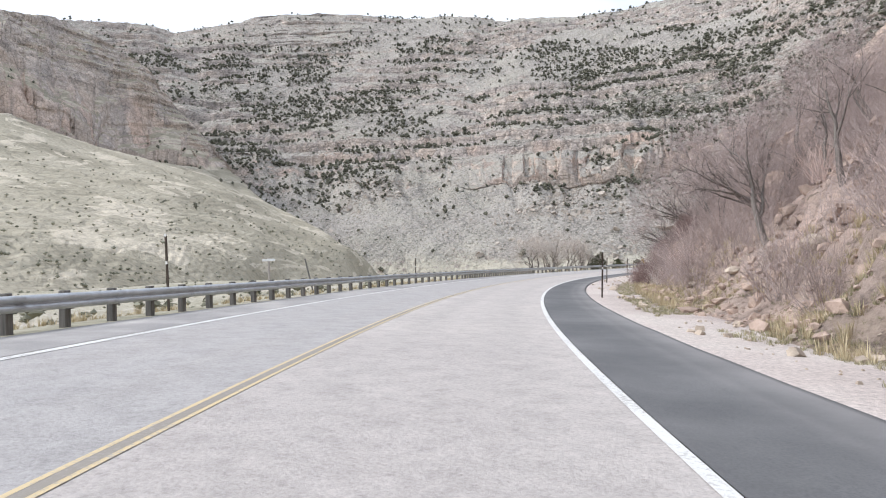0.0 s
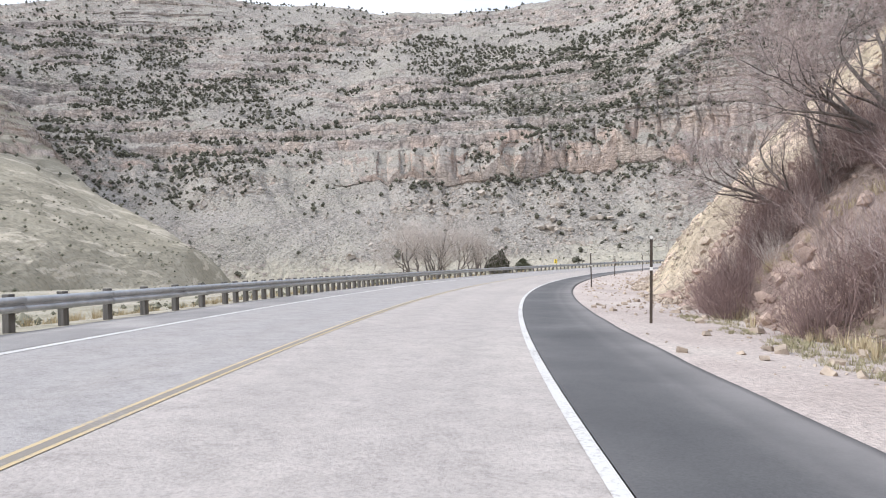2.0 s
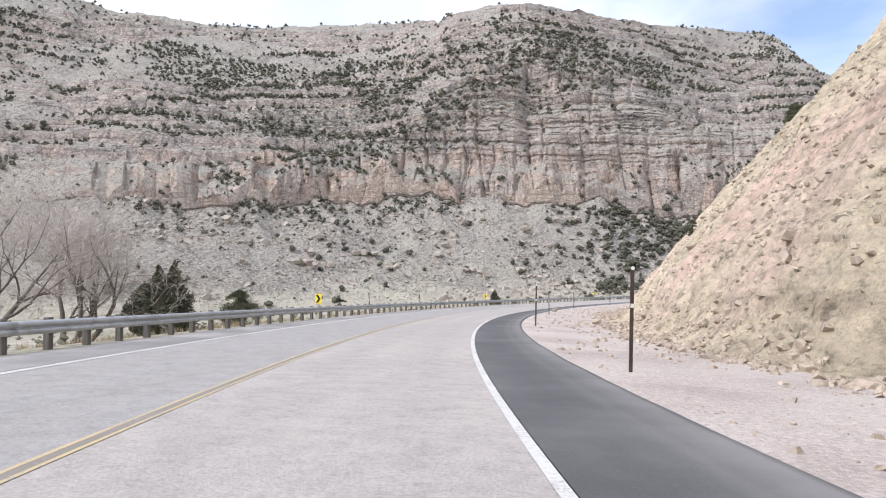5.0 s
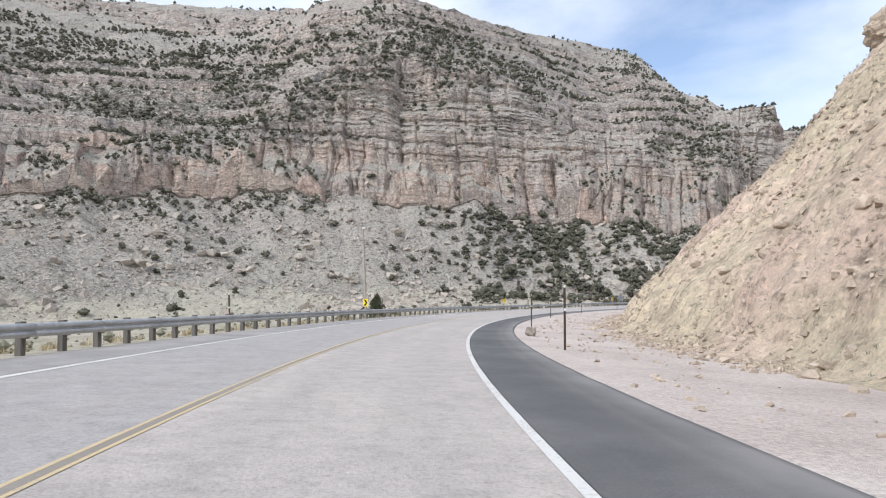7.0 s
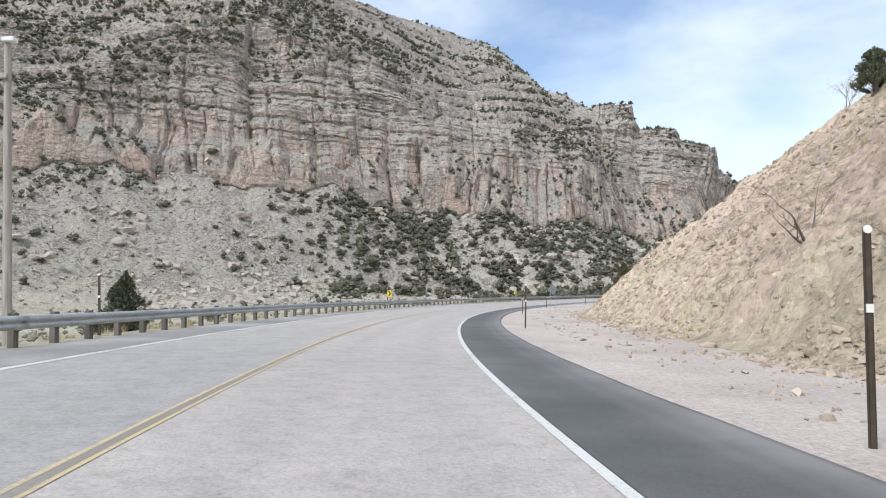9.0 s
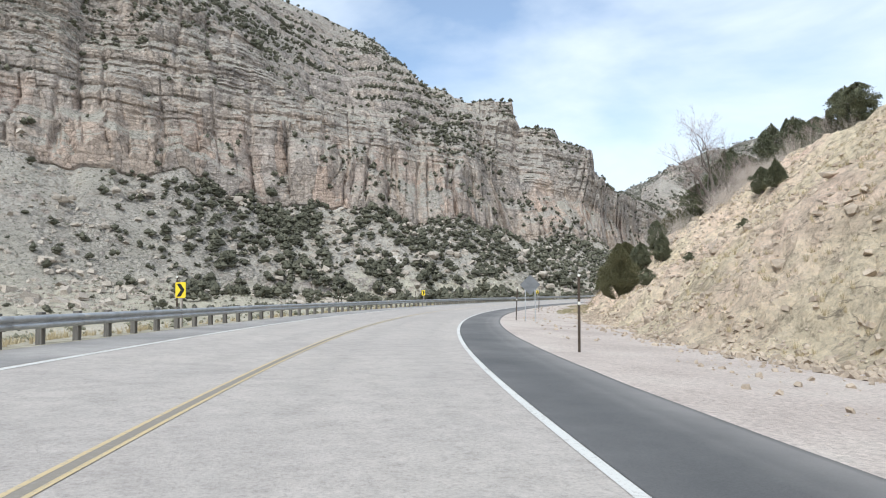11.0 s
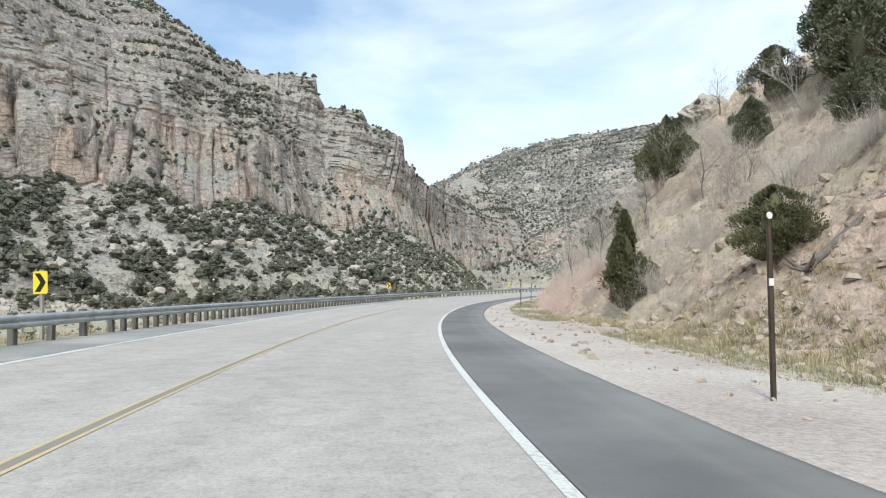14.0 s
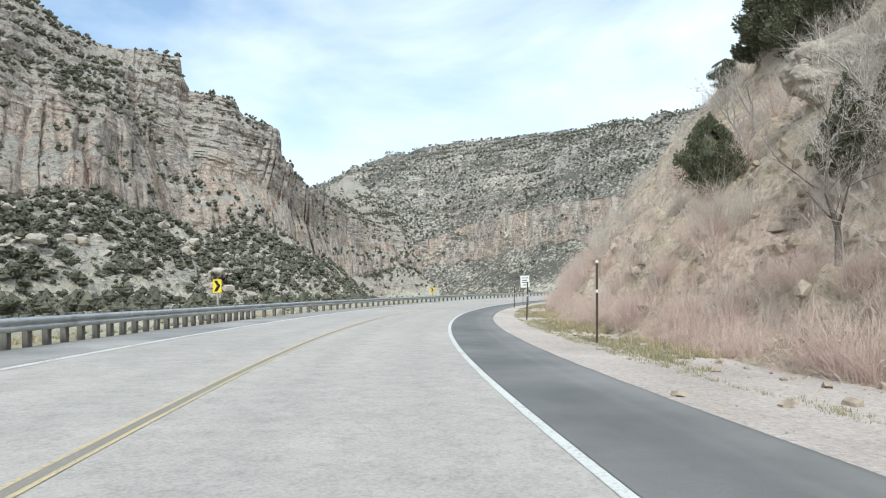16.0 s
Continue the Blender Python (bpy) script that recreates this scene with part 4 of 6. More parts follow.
slope_d = np.r_[7.6:16:0.22, 16:34:0.4, 34:60:0.9, 60:112:3.0]
slope_s = np.r_[-60:10:0.8, 10:360:0.42, 360:470:0.8, 470:560:2.0]
SS_, DD_ = np.meshgrid(slope_s, slope_d, indexing="ij")
SX, SY = on_road(SS_, DD_)
SZ = slope_height(SS_, DD_) - 0.30 * smooth(toe(SS_) + 0.1, toe(SS_) - 1.2, DD_)
slope_mesh = grid_mesh("cut_slope", np.stack([SX, SY, SZ], -1), SLOPE, False)
pale_of = smooth(62, 82, SS_ + 6 * fbm(SS_ / 9, DD_ / 9, 0, 2, 91)) * (1 - 0.3 * smooth(286, 312, SS_ + 8 * fbm(SS_ / 9, DD_ / 9, 0, 2, 92)))
pale_of = pale_of * (1 - 0.5 * smooth(184, 200, SS_) * smooth(246, 226, SS_) * smooth(15, 23, DD_ + 3 * fbm(SS_ / 8, DD_ / 8, 0, 2, 94)))
slope_mesh.attributes.new("pale", "FLOAT", "POINT").data.foreach_set("value", np.ascontiguousarray(pale_of, np.float32).ravel())
tagged(new("cut_slope", slope_mesh), "tan crumbling earth and rock cut slope beside the road", "hillside", kind="structure")


# ---- building blocks ----
def part(name, bm, material, parent=None, label=""):
    """One mesh object from a bmesh, under a thing or a part."""
    me = bpy.data.meshes.new(name)
    bm.to_mesh(me)
    bm.free()
    me.materials.append(material)
    ob = new(name, me)
    ob.parent = parent
    return tagged(ob, label)


def box(bm, sx, sy, sz, at=(0, 0, 0), turn=None, bevel=0.0):
    made = bmesh.ops.create_cube(bm, size=1.0)["verts"]
    m = Matrix.Translation(at) @ (turn or Matrix.Identity(4)) @ Matrix.Diagonal((sx, sy, sz, 1))
    bmesh.ops.transform(bm, matrix=m, verts=made)
    if bevel:
        edges = list({e for v in made for e in v.link_edges})
        bmesh.ops.bevel(bm, geom=edges, offset=bevel, segments=1, affect="EDGES")
    return bm


def shape(bm, outline, depth, at=(0, 0, 0)):
    """A flat outline in x and z, given a thickness along y."""
    front = [bm.verts.new((x + at[0], at[1], z + at[2])) for x, z in outline]
    back = [bm.verts.new((x + at[0], at[1] + depth, z + at[2])) for x, z in outline]
    bm.faces.new(front)
    bm.faces.new(back[::-1])
    for i in range(len(front)):
        j = (i + 1) % len(front)
        bm.faces.new((front[j], front[i], back[i], back[j]))
    return bm


def tube(bm, r0, r1, length, at=(0, 0, 0), sides=10, turn=None):
    m = Matrix.Translation(at) @ (turn or Matrix.Identity(4)) @ Matrix.Translation((0, 0, length / 2))
    bmesh.ops.create_cone(bm, cap_ends=True, segments=sides, radius1=r0, radius2=r1, depth=length, matrix=m)
    return bm


# ---- guardrail ----
RAIL_D, POST_GAP = -6.25, 1.67
WAVE = ((0.0, 0.155), (0.02, 0.15), (0.075, 0.115), (0.08, 0.08), (0.075, 0.05), (0.01, 0.018), (0.0, 0.0), (0.01, -0.018), (0.075, -0.05), (0.08, -0.08), (0.075, -0.115), (0.02, -0.15), (0.0, -0.155))
rail = tagged(new("guardrail"), "long galvanised w-beam guardrail on dark posts", "guardrail")
rail.matrix_world = Matrix.Translation(road_place(100, RAIL_D))
bm = box(bmesh.new(), 0.15, 0.20, 1.05, (0, 0, 0.20), bevel=0.012)
post = part("post", bm, POST_WOOD, rail, "dark weathered post")
bm = box(bmesh.new(), 0.10, 0.15, 0.34, (0, 0, 0), bevel=0.01)
block = part("spacer_block", bm, POST_WOOD, rail, "dark spacer block")


def share(ob, m, parent):
    c = ob.copy()
    scene.collection.objects.link(c)
    c.parent = parent
    c.matrix_world = m
    return c


RAIL_START = -8.0
positions = np.arange(RAIL_START, 460.0, POST_GAP)
extra = positions[((positions > 62) & (positions < 88)) | ((positions > 300) & (positions < 356))] + POST_GAP / 2   # doubled posts on the tighter stretches
bpy.context.view_layer.update()
for k, s in enumerate(np.r_[positions, extra]):
    z = crown(RAIL_D) - 0.02
    mp = road_pose(s, RAIL_D - 0.20, z, random.uniform(-2, 2), random.uniform(-0.8, 0.8))
    mb = road_pose(s, RAIL_D - 0.075, z + 0.50)
    if k == 0:
        post.matrix_world, block.matrix_world = mp, mb
    else:
        share(post, mp, rail)
        share(block, mb, rail)
for k in range(0, len(positions) - 2, 2):
    s0 = positions[k]
    s = np.linspace(s0 - 0.16, s0 + 2 * POST_GAP + 0.16, 9)
    prof = np.array(WAVE)
    S_, I_ = np.meshgrid(s, np.arange(len(prof)), indexing="ij")
    lift = 0.004 * ((k // 2) % 2)
    X_, Y_ = on_road(S_, RAIL_D + prof[I_, 0] + lift)
    wob = 0.012 * grid_noise(S_ / 9.0, 0, 0, 31)
    P_ = np.stack([X_, Y_, crown(RAIL_D) + 0.49 + prof[I_, 1] + wob], -1) - np.array(rail.location)
    beam = new("beam", grid_mesh("beam", P_, GALV, True))
    thick = beam.modifiers.new("thickness", "SOLIDIFY")
    thick.thickness = 0.006
    beam.parent = rail


# ---- snow poles ----
def delineator(height=2.05, dark=BROWN_STEEL):
    ob = tagged(new("delineator_post"), "tall dark brown steel marker post with white reflector band", "marker post", "roadside marker posts")
    bm = shape(bmesh.new(), [(-0.03, -0.35), (0.03, -0.35), (0.03, height), (-0.03, height)], 0.008)
    shape(bm, [(-0.034, -0.35), (-0.024, -0.35), (-0.024, height), (-0.034, height)], 0.035)
    shape(bm, [(0.024, -0.35), (0.034, -0.35), (0.034, height), (0.024, height)], 0.035)
    part("channel_post", bm, dark, ob)
    part("reflector_band", shape(bmesh.new(), [(-0.034, 0.0), (0.034, 0.0), (0.034, 0.08), (-0.034, 0.08)], 0.014, (0, -0.012, height * 0.61)), REFLECT, ob, "white reflector band")
    bm = shape(bmesh.new(), [(0.04 * math.cos(a * math.pi / 6), 0.04 * math.sin(a * math.pi / 6)) for a in range(12)], 0.02, (0, -0.012, height - 0.02))
    part("reflector", bm, REFLECT, ob, "small round white reflector")
    return ob


first_post = delineator()
right_posts = [(31.0, 6.4, 1), (55.8, 6.9, 1), (79.5, 6.85, 1), (110.8, 6.8, 1), (133.8, 6.62, 1.05), (158.8, 6.95, 1), (182.8, 6.85, 1.03), (209.5, 6.9, 1), (235.5, 6.87, 1), (261.2, 6.85, 1), (287.7, 7.75, 1.2), (341.0, 8.1, 1.18), (359.0, 7.7, 1.05), (384, 6.3, 1), (418, 7.0, 1)]
left_posts = [(19.5, 2.3), (51.5, 2.0), (89.5, 2.3), (152.8, 1.8), (168, 1.7), (198, 1.9), (244.5, 2.0), (271, 1.9), (296, 1.9), (312.5, 1.9), (334.5, 1.9), (374, 1.9)]
for k, (s, d, tall) in enumerate(right_posts):
    lean = random.uniform(1.0, 4.0)
    m = road_pose(s, d, None, random.uniform(-12, 12), lean) @ Matrix.Diagonal((1, 1, tall, 1))
    if k == 0:
        first_post.matrix_world = m
    else:
        copy_thing(first_post, m)
for s, h in left_posts:
    copy_thing(first_post, road_pose(s, -7.3, None, random.uniform(-10, 10), random.uniform(-2, 2)) @ Matrix.Diagonal((1, 1, h / 2.05, 1)))


# ---- chevron signs ----
def chevron():
    ob = tagged(new("chevron_sign"), "yellow sign with black chevron on a wooden post", "road sign", "chevron signs along the bend")
    w, h = 0.46, 0.61
    bm = shape(bmesh.new(), [(-w / 2 + 0.03, -h / 2), (w / 2 - 0.03, -h / 2), (w / 2, -h / 2 + 0.03), (w / 2, h / 2 - 0.03), (w / 2 - 0.03, h / 2), (-w / 2 + 0.03, h / 2), (-w / 2, h / 2 - 0.03), (-w / 2, -h / 2 + 0.03)], 0.004, (0, -0.06, 1.55))
    panel = part("sign_panel", bm, SIGN_YELLOW, ob, "yellow panel")
    bm = shape(bmesh.new(), [(-0.17, -0.25), (0.0, -0.25), (0.18, 0.0), (0.0, 0.25), (-0.17, 0.25), (0.01, 0.0)], 0.003, (0, -0.066, 1.55))
    part("arrow", bm, SIGN_BLACK, panel, "black chevron arrow")
    part("post", box(bmesh.new(), 0.09, 0.09, 2.3, (0, 0, 0.75), bevel=0.008), POLE_WOOD, ob, "square wooden post")
    return ob


one = chevron()
for k, (s, z) in enumerate([(140, 1.55), (192, 1.62), (244, 1.75), (298, 1.86), (352.5, 1.97), (405, 1.8)]):
    m = road_pose(s, -6.9, z - 1.55, -14)
    if k == 0:
        one.matrix_world = m
    else:
        copy_thing(one, m)


# ---- scattered stuff on the mountains ----
rng = np.random.default_rng(7)


def ball(level):
    bm = bmesh.new()
    bmesh.ops.create_icosphere(bm, subdivisions=level, radius=1.0)
    bm.verts.ensure_lookup_table()
    v = np.array([p.co[:] for p in bm.verts])
    f = np.array([[q.index for q in face.verts] for face in bm.faces])
    bm.free()
    return v, f


BALL1, BALL2 = ball(1), ball(2)
OCTA = (np.array([(1, 0, 0), (0.31, 0.95, 0), (-0.81, 0.59, 0), (-0.81, -0.59, 0), (0.31, -0.95, 0), (0, 0, 1), (0, 0, -0.7)], float), np.array([(0, 1, 5), (1, 2, 5), (2, 3, 5), (3, 4, 5), (4, 0, 5), (1, 0, 6), (2, 1, 6), (3, 2, 6), (4, 3, 6), (0, 4, 6)]))


def scatter(name, variants, spots, sizes, mat, label, category, turns=None, shade=False):
    """Many small pieces joined into one mesh of kind stuff. Each spot takes one variant, turned about z."""
    verts, faces, base = [], [], 0
    spots, sizes = np.asarray(spots), np.asarray(sizes)
    for k, (v, f) in enumerate(variants):
        p, size = spots[k::len(variants)], sizes[k::len(variants)]
        a = rng.uniform(0, 6.283, len(p))[:, None]
        c, s = np.cos(a), np.sin(a)
        w = v[None] * size[:, None, None]
        w = np.stack([w[..., 0] * c - w[..., 1] * s, w[..., 0] * s + w[..., 1] * c, w[..., 2]], -1) + p[:, None]
        verts.append(w.reshape(-1, 3))
        faces.append((f[None] + (np.arange(len(p)) * len(v))[:, None, None]).reshape(-1, f.shape[1]) + base)
        base += len(p) * len(v)
    return tagged(new(name, array_mesh(name, np.concatenate(verts), np.concatenate(faces), mat, shade)), label, category, kind="stuff")


def shrub_variants(n, lumps, sprays=10, spray=0.42):
    """Rough evergreen clumps: dark lumps inside, small sprays of foliage standing out all round."""
    out = []
    for _ in range(n):
        vs, fs, base = [], [], 0
        tall, taper = rng.uniform(0.8, 1.35), rng.uniform(0.3, 0.8)
        hearts = [(np.array([rng.uniform(-0.4, 0.4), rng.uniform(-0.4, 0.4), rng.uniform(0.35, 1.1) * tall]), rng.uniform(0.40, 0.62)) for _ in range(lumps)]
        for at, r in hearts:
            v, f = OCTA
            w = v * (1 + rng.uniform(-0.25, 0.25, (len(v), 1))) * r * np.array([1, 1, 1.0 * tall])
            vs.append(w + at)
            fs.append(f + base)
            base += len(v)
        for _ in range(sprays):
            at, r = hearts[rng.integers(lumps)]
            way = rng.normal(size=3)
            way[2] = abs(way[2]) * 0.9 - 0.25
            way /= np.linalg.norm(way)
            p = at + way * r * rng.uniform(0.75, 1.1) * np.array([1, 1, 0.8 * tall])
            p[:2] *= 1 - 0.3 * taper * np.clip(p[2] / tall - 0.5, 0, 1)
            a, b = rng.normal(size=3), rng.normal(size=3)
            a, b = a / np.linalg.norm(a) * spray, b / np.linalg.norm(b) * spray * 0.8
            vs.append(np.array([p + a * rng.uniform(0.5, 1), p - a * 0.5 + b * 0.7, p - a * 0.4 - b * 0.6]))
            fs.append(np.array([[base, base + 1, base + 2]]))
            base += 3
        out.append((np.concatenate(vs), np.concatenate(fs)))
    return out


def stone_variants(n, src=BALL1):
    out = []
    for _ in range(n):
        v, f = src
        w = v * (1 + rng.uniform(-0.22, 0.22, (len(v), 1)))
        for _ in range(8):
            nrm = rng.normal(size=3)
            nrm /= np.linalg.norm(nrm)
            w = w - np.maximum(w @ nrm - rng.uniform(0.40, 0.75), 0)[:, None] * nrm
        out.append((w * np.array([1.3, 1.0, rng.uniform(0.7, 1.15)]), f))
    return out


JUN_FAR, JUN_NEAR, STONES, BLOCKS = shrub_variants(24, 2), shrub_variants(24, 4, 90, 0.26), stone_variants(14), stone_variants(12, BALL2)
SMALL = [(v * np.array([1, 1, 0.8]), f) for v, f in shrub_variants(12, 1, 8, 0.4)]


def slab_variants(n):
    """Broken angular fragments: sheared, tapered and tilted blocks."""
    cube = np.array([(x, y, z) for x in (-1, 1) for y in (-1, 1) for z in (-1, 1)], float)
    quads = ((0, 1, 3, 2), (4, 6, 7, 5), (0, 4, 5, 1), (2, 3, 7, 6), (0, 2, 6, 4), (1, 5, 7, 3))
    tri = np.array([t for a, b, c, d in quads for t in ((a, b, c), (a, c, d))])
    out = []
    for _ in range(n):
        w = cube * np.array([1.0, rng.uniform(0.55, 0.95), rng.uniform(0.28, 0.62)])
        w = w * (1 + rng.uniform(-0.28, 0.28, (8, 3)))
        w[:, :2] *= np.where(w[:, 2:] > 0, rng.uniform(0.6, 0.95), 1.0)
        turn_ = np.array(Euler((rng.normal(0, 0.35), rng.normal(0, 0.35), rng.uniform(0, 6.28))).to_matrix())
        out.append((w @ turn_.T * 0.85, tri))
    return out


CHIPS = slab_variants(30)


def pick(key, count, density, lift=0.0):
    """Random places on a mountain, by a density between 0 and 1."""
    pts, nrm, lev = surfaces[key]
    area = np.linalg.norm(np.cross(np.gradient(pts, axis=0), np.gradient(pts, axis=1)), axis=2)
    w = (area * np.clip(density(pts, nrm, lev[None, :] + 0 * area), 0, 1)).ravel()
    idx = rng.choice(len(w), size=count, p=w / w.sum())
    spots = pts.reshape(-1, 3)[idx] + rng.uniform(-0.8, 0.8, (count, 3)) * np.array([1, 1, 0])
    spots[:, 2] += lift
    return spots


def wall_trees(p, n, lev):
    x, y, z = p[..., 0], p[..., 1], p[..., 2]
    flat = smooth(0.34, 0.62, n[..., 2])
    clump = smooth(-0.16, 0.26, fbm(x / 46, y / 46, z / 38, 4, 700, 0.62)) * 0.95 + 0.05
    talus = (lev < 2.05) & (lev > 1.0)
    right = smooth(-60, 40, x) * smooth(420, 330, x)
    d = np.where(talus, (0.16 + 0.40 * right + 0.30 * smooth(1.5, 2.0, lev)) * clump, 0.95 * clump)
    d = d * (1 + 1.5 * smooth(1.7, 1.95, lev) * smooth(2.1, 2.0, lev)) * np.where(lev > 6.4, 0.18, 1.0)
    dark_spur = smooth(-330, -200, x) * smooth(60, 0, x) * smooth(3.9, 4.6, lev) * smooth(6.3, 5.6, lev)
    d = d * (1 + 2.6 * dark_spur) * np.where(lev < 1.0, 0.10 + 0.5 * right, 1.0)
    scree = smooth(0.05, 0.02, abs(grid_noise(x / 60, y / 200, 0, 710)))
    return d * flat * (1 - 0.8 * scree * talus)


spots = pick("canyon_wall", 26000, wall_trees, -0.2)
sizes = (0.8 + 2.5 * rng.random(len(spots)) ** 1.6) * (0.95 + 0.25 * (spots[:, 2] < 60) * (spots[:, 0] > 40))
thick = pick("canyon_wall", 2100, lambda p, n, lev: (lev > 0.75) * (lev < 2.15) * smooth(-10, 60, p[..., 0]) * smooth(620, 480, p[..., 0]) * smooth(0.45, 0.65, n[..., 2]) * smooth(-0.25, 0.2, fbm(p[..., 0] / 26, p[..., 1] / 26, p[..., 2] / 26, 3, 770)) * (1 - 0.9 * smooth(0.05, 0.02, abs(grid_noise(p[..., 0] / 60, p[..., 1] / 200, 0, 710)))), -0.2)
spots, sizes = np.concatenate([spots, thick]), np.concatenate([sizes, 1.2 + 1.9 * rng.random(len(thick)) ** 1.4])
path_x, path_y = on_road(np.arange(0, 400, 12.0), 0)
reach = np.min(np.hypot(spots[:, 0][:, None] - path_x, spots[:, 1][:, None] - path_y), axis=1)
close = reach < 265
scatter("juniper_scrub", JUN_FAR, spots[~close], sizes[~close], SCRUB, "dark juniper scrub dotted over the canyon wall", "juniper scrub")
scatter("juniper_scrub", JUN_NEAR, spots[close], sizes[close], SCRUB, "rounded dark junipers growing on the scree below the cliff", "juniper scrub")


def even(p, n, lev):
    return smooth(0.5, 0.75, n[..., 2]) * (0.25 + smooth(-0.3, 0.4, fbm(p[..., 0] / 30, p[..., 1] / 30, p[..., 2] / 30, 3, 720)))


spots = pick("far_mountain", 8000, lambda p, n, lev: even(p, n, lev) * np.where(lev > 6.7, 0.6, 1.0) * np.where(lev < 2.2, 0.25, 1.0))
scatter("juniper_scrub", JUN_FAR, spots, rng.uniform(1.4, 3.4, len(spots)), SCRUB, "dark scrub on the distant mountainside", "juniper scrub")
spots = pick("grassy_hill", 260, lambda p, n, lev: even(p, n, lev) * np.where(lev > 3.6, 1.0, 0.05))
scatter("juniper_scrub", JUN_FAR, spots, rng.uniform(0.9, 2.2, len(spots)), SCRUB, "dark scrub round the hilltop cliff", "juniper scrub")
spots = np.concatenate([pick("canyon_wall", 8000, lambda p, n, lev: (lev < 2.4) * even(p, n, lev) * (1 + smooth(1.2, 0.2, lev)), -0.1), pick("grassy_hill", 2200, lambda p, n, lev: (lev < 4.0) * even(p, n, lev) * smooth(3, 0, lev))])
scatter("sagebrush", SMALL, spots, rng.uniform(0.35, 1.0, len(spots)), SAGE, "low grey-green sagebrush on the valley sides", "sagebrush")
spots = pick("canyon_wall", 13000, lambda p, n, lev: (lev < 2.3) * (lev > 0.35) * smooth(-0.05, 0.5, fbm(p[..., 0] / 38, p[..., 1] / 38, p[..., 2] / 20, 3, 730)) * smooth(0.5, 0.7, n[..., 2]), 0.1)
sizes = rng.uniform(0.25, 0.9, len(spots)) * (1 + 2.4 * (rng.random(len(spots)) > 0.94))
bold = pick("canyon_wall", 2600, lambda p, n, lev: (lev < 2.1) * (lev > 0.8) * smooth(-330, -150, p[..., 0]) * smooth(420, 300, p[..., 0]) * smooth(0.5, 0.7, n[..., 2]), 0.2)
spots, sizes = np.concatenate([spots, bold]), np.concatenate([sizes, 0.4 + 1.6 * rng.random(len(bold)) ** 3.5])
heart = pick("canyon_wall", 70, lambda p, n, lev: (lev < 2.0) * (lev > 0.95) * smooth(-260, -120, p[..., 0]) * smooth(420, 300, p[..., 0]), 0.0)
heaps = np.repeat(heart, 9, 0) + rng.normal(0, 1, (len(heart) * 9, 3)) * np.array([3.6, 3.6, 0.5])
scatter("scree_boulders", BLOCKS, heaps, 0.7 + 2.4 * rng.random(len(heaps)) ** 2.5, LOOSE, "heaps of large pale fallen limestone blocks on the scree", "boulders")
scatter("scree_boulders", CHIPS, spots, sizes, LOOSE, "pale limestone boulders lying on the scree", "boulders")

# sage and tufts over the flat valley floor
n_ = 2600
s_, d_ = rng.uniform(-20, 380, n_), -np.exp(rng.uniform(math.log(9.5), math.log(170), n_))
x_, y_ = on_road(s_, d_)
spots = np.stack([x_, y_, left_height(s_, d_)], 1)
scatter("sagebrush", SMALL, spots, rng.uniform(0.15, 0.55, n_), SAGE, "low sagebrush on the valley floor", "sagebrush")


# ---- grass, stones and boulders beside the road ----
def tuft_variants(n, blades, spread_, tall):
    out = []
    for _ in range(n):
        v, f = [], []
        for k in range(blades):
            a, lean, h = rng.uniform(0, 6.28), rng.uniform(0.1, 0.75), rng.uniform(0.5, 1.0) * tall
            r = rng.uniform(0, spread_)
            b = np.array([math.cos(a) * r, math.sin(a) * r, -0.03])
            side = np.array([-math.sin(a), math.cos(a), 0]) * rng.uniform(0.008, 0.016)
            tip = b + np.array([math.cos(a) * lean * h, math.sin(a) * lean * h, h])
            i = len(v)
            v += [b - side, b + side, tip]
            f.append([i, i + 1, i + 2])
        out.append((np.array(v), np.array(f)))
    return out


TUFTS, TALL, LOW = tuft_variants(10, 20, 0.14, 0.15), tuft_variants(8, 24, 0.14, 0.42), tuft_variants(8, 12, 0.16, 0.10)


def roadside(count, s0, s1, lo, hi, near_toe=False):
    s = rng.uniform(s0, s1, count)
    d = (toe(s) if near_toe else 0) + rng.uniform(lo, hi, count)
    keep = fbm(s / 5, d / 2.2, 0, 3, 740) > -0.15
    s, d = s[keep], d[keep]
    x, y = on_road(s, d)
    return np.stack([x, y, ground_height(s, d)], 1)


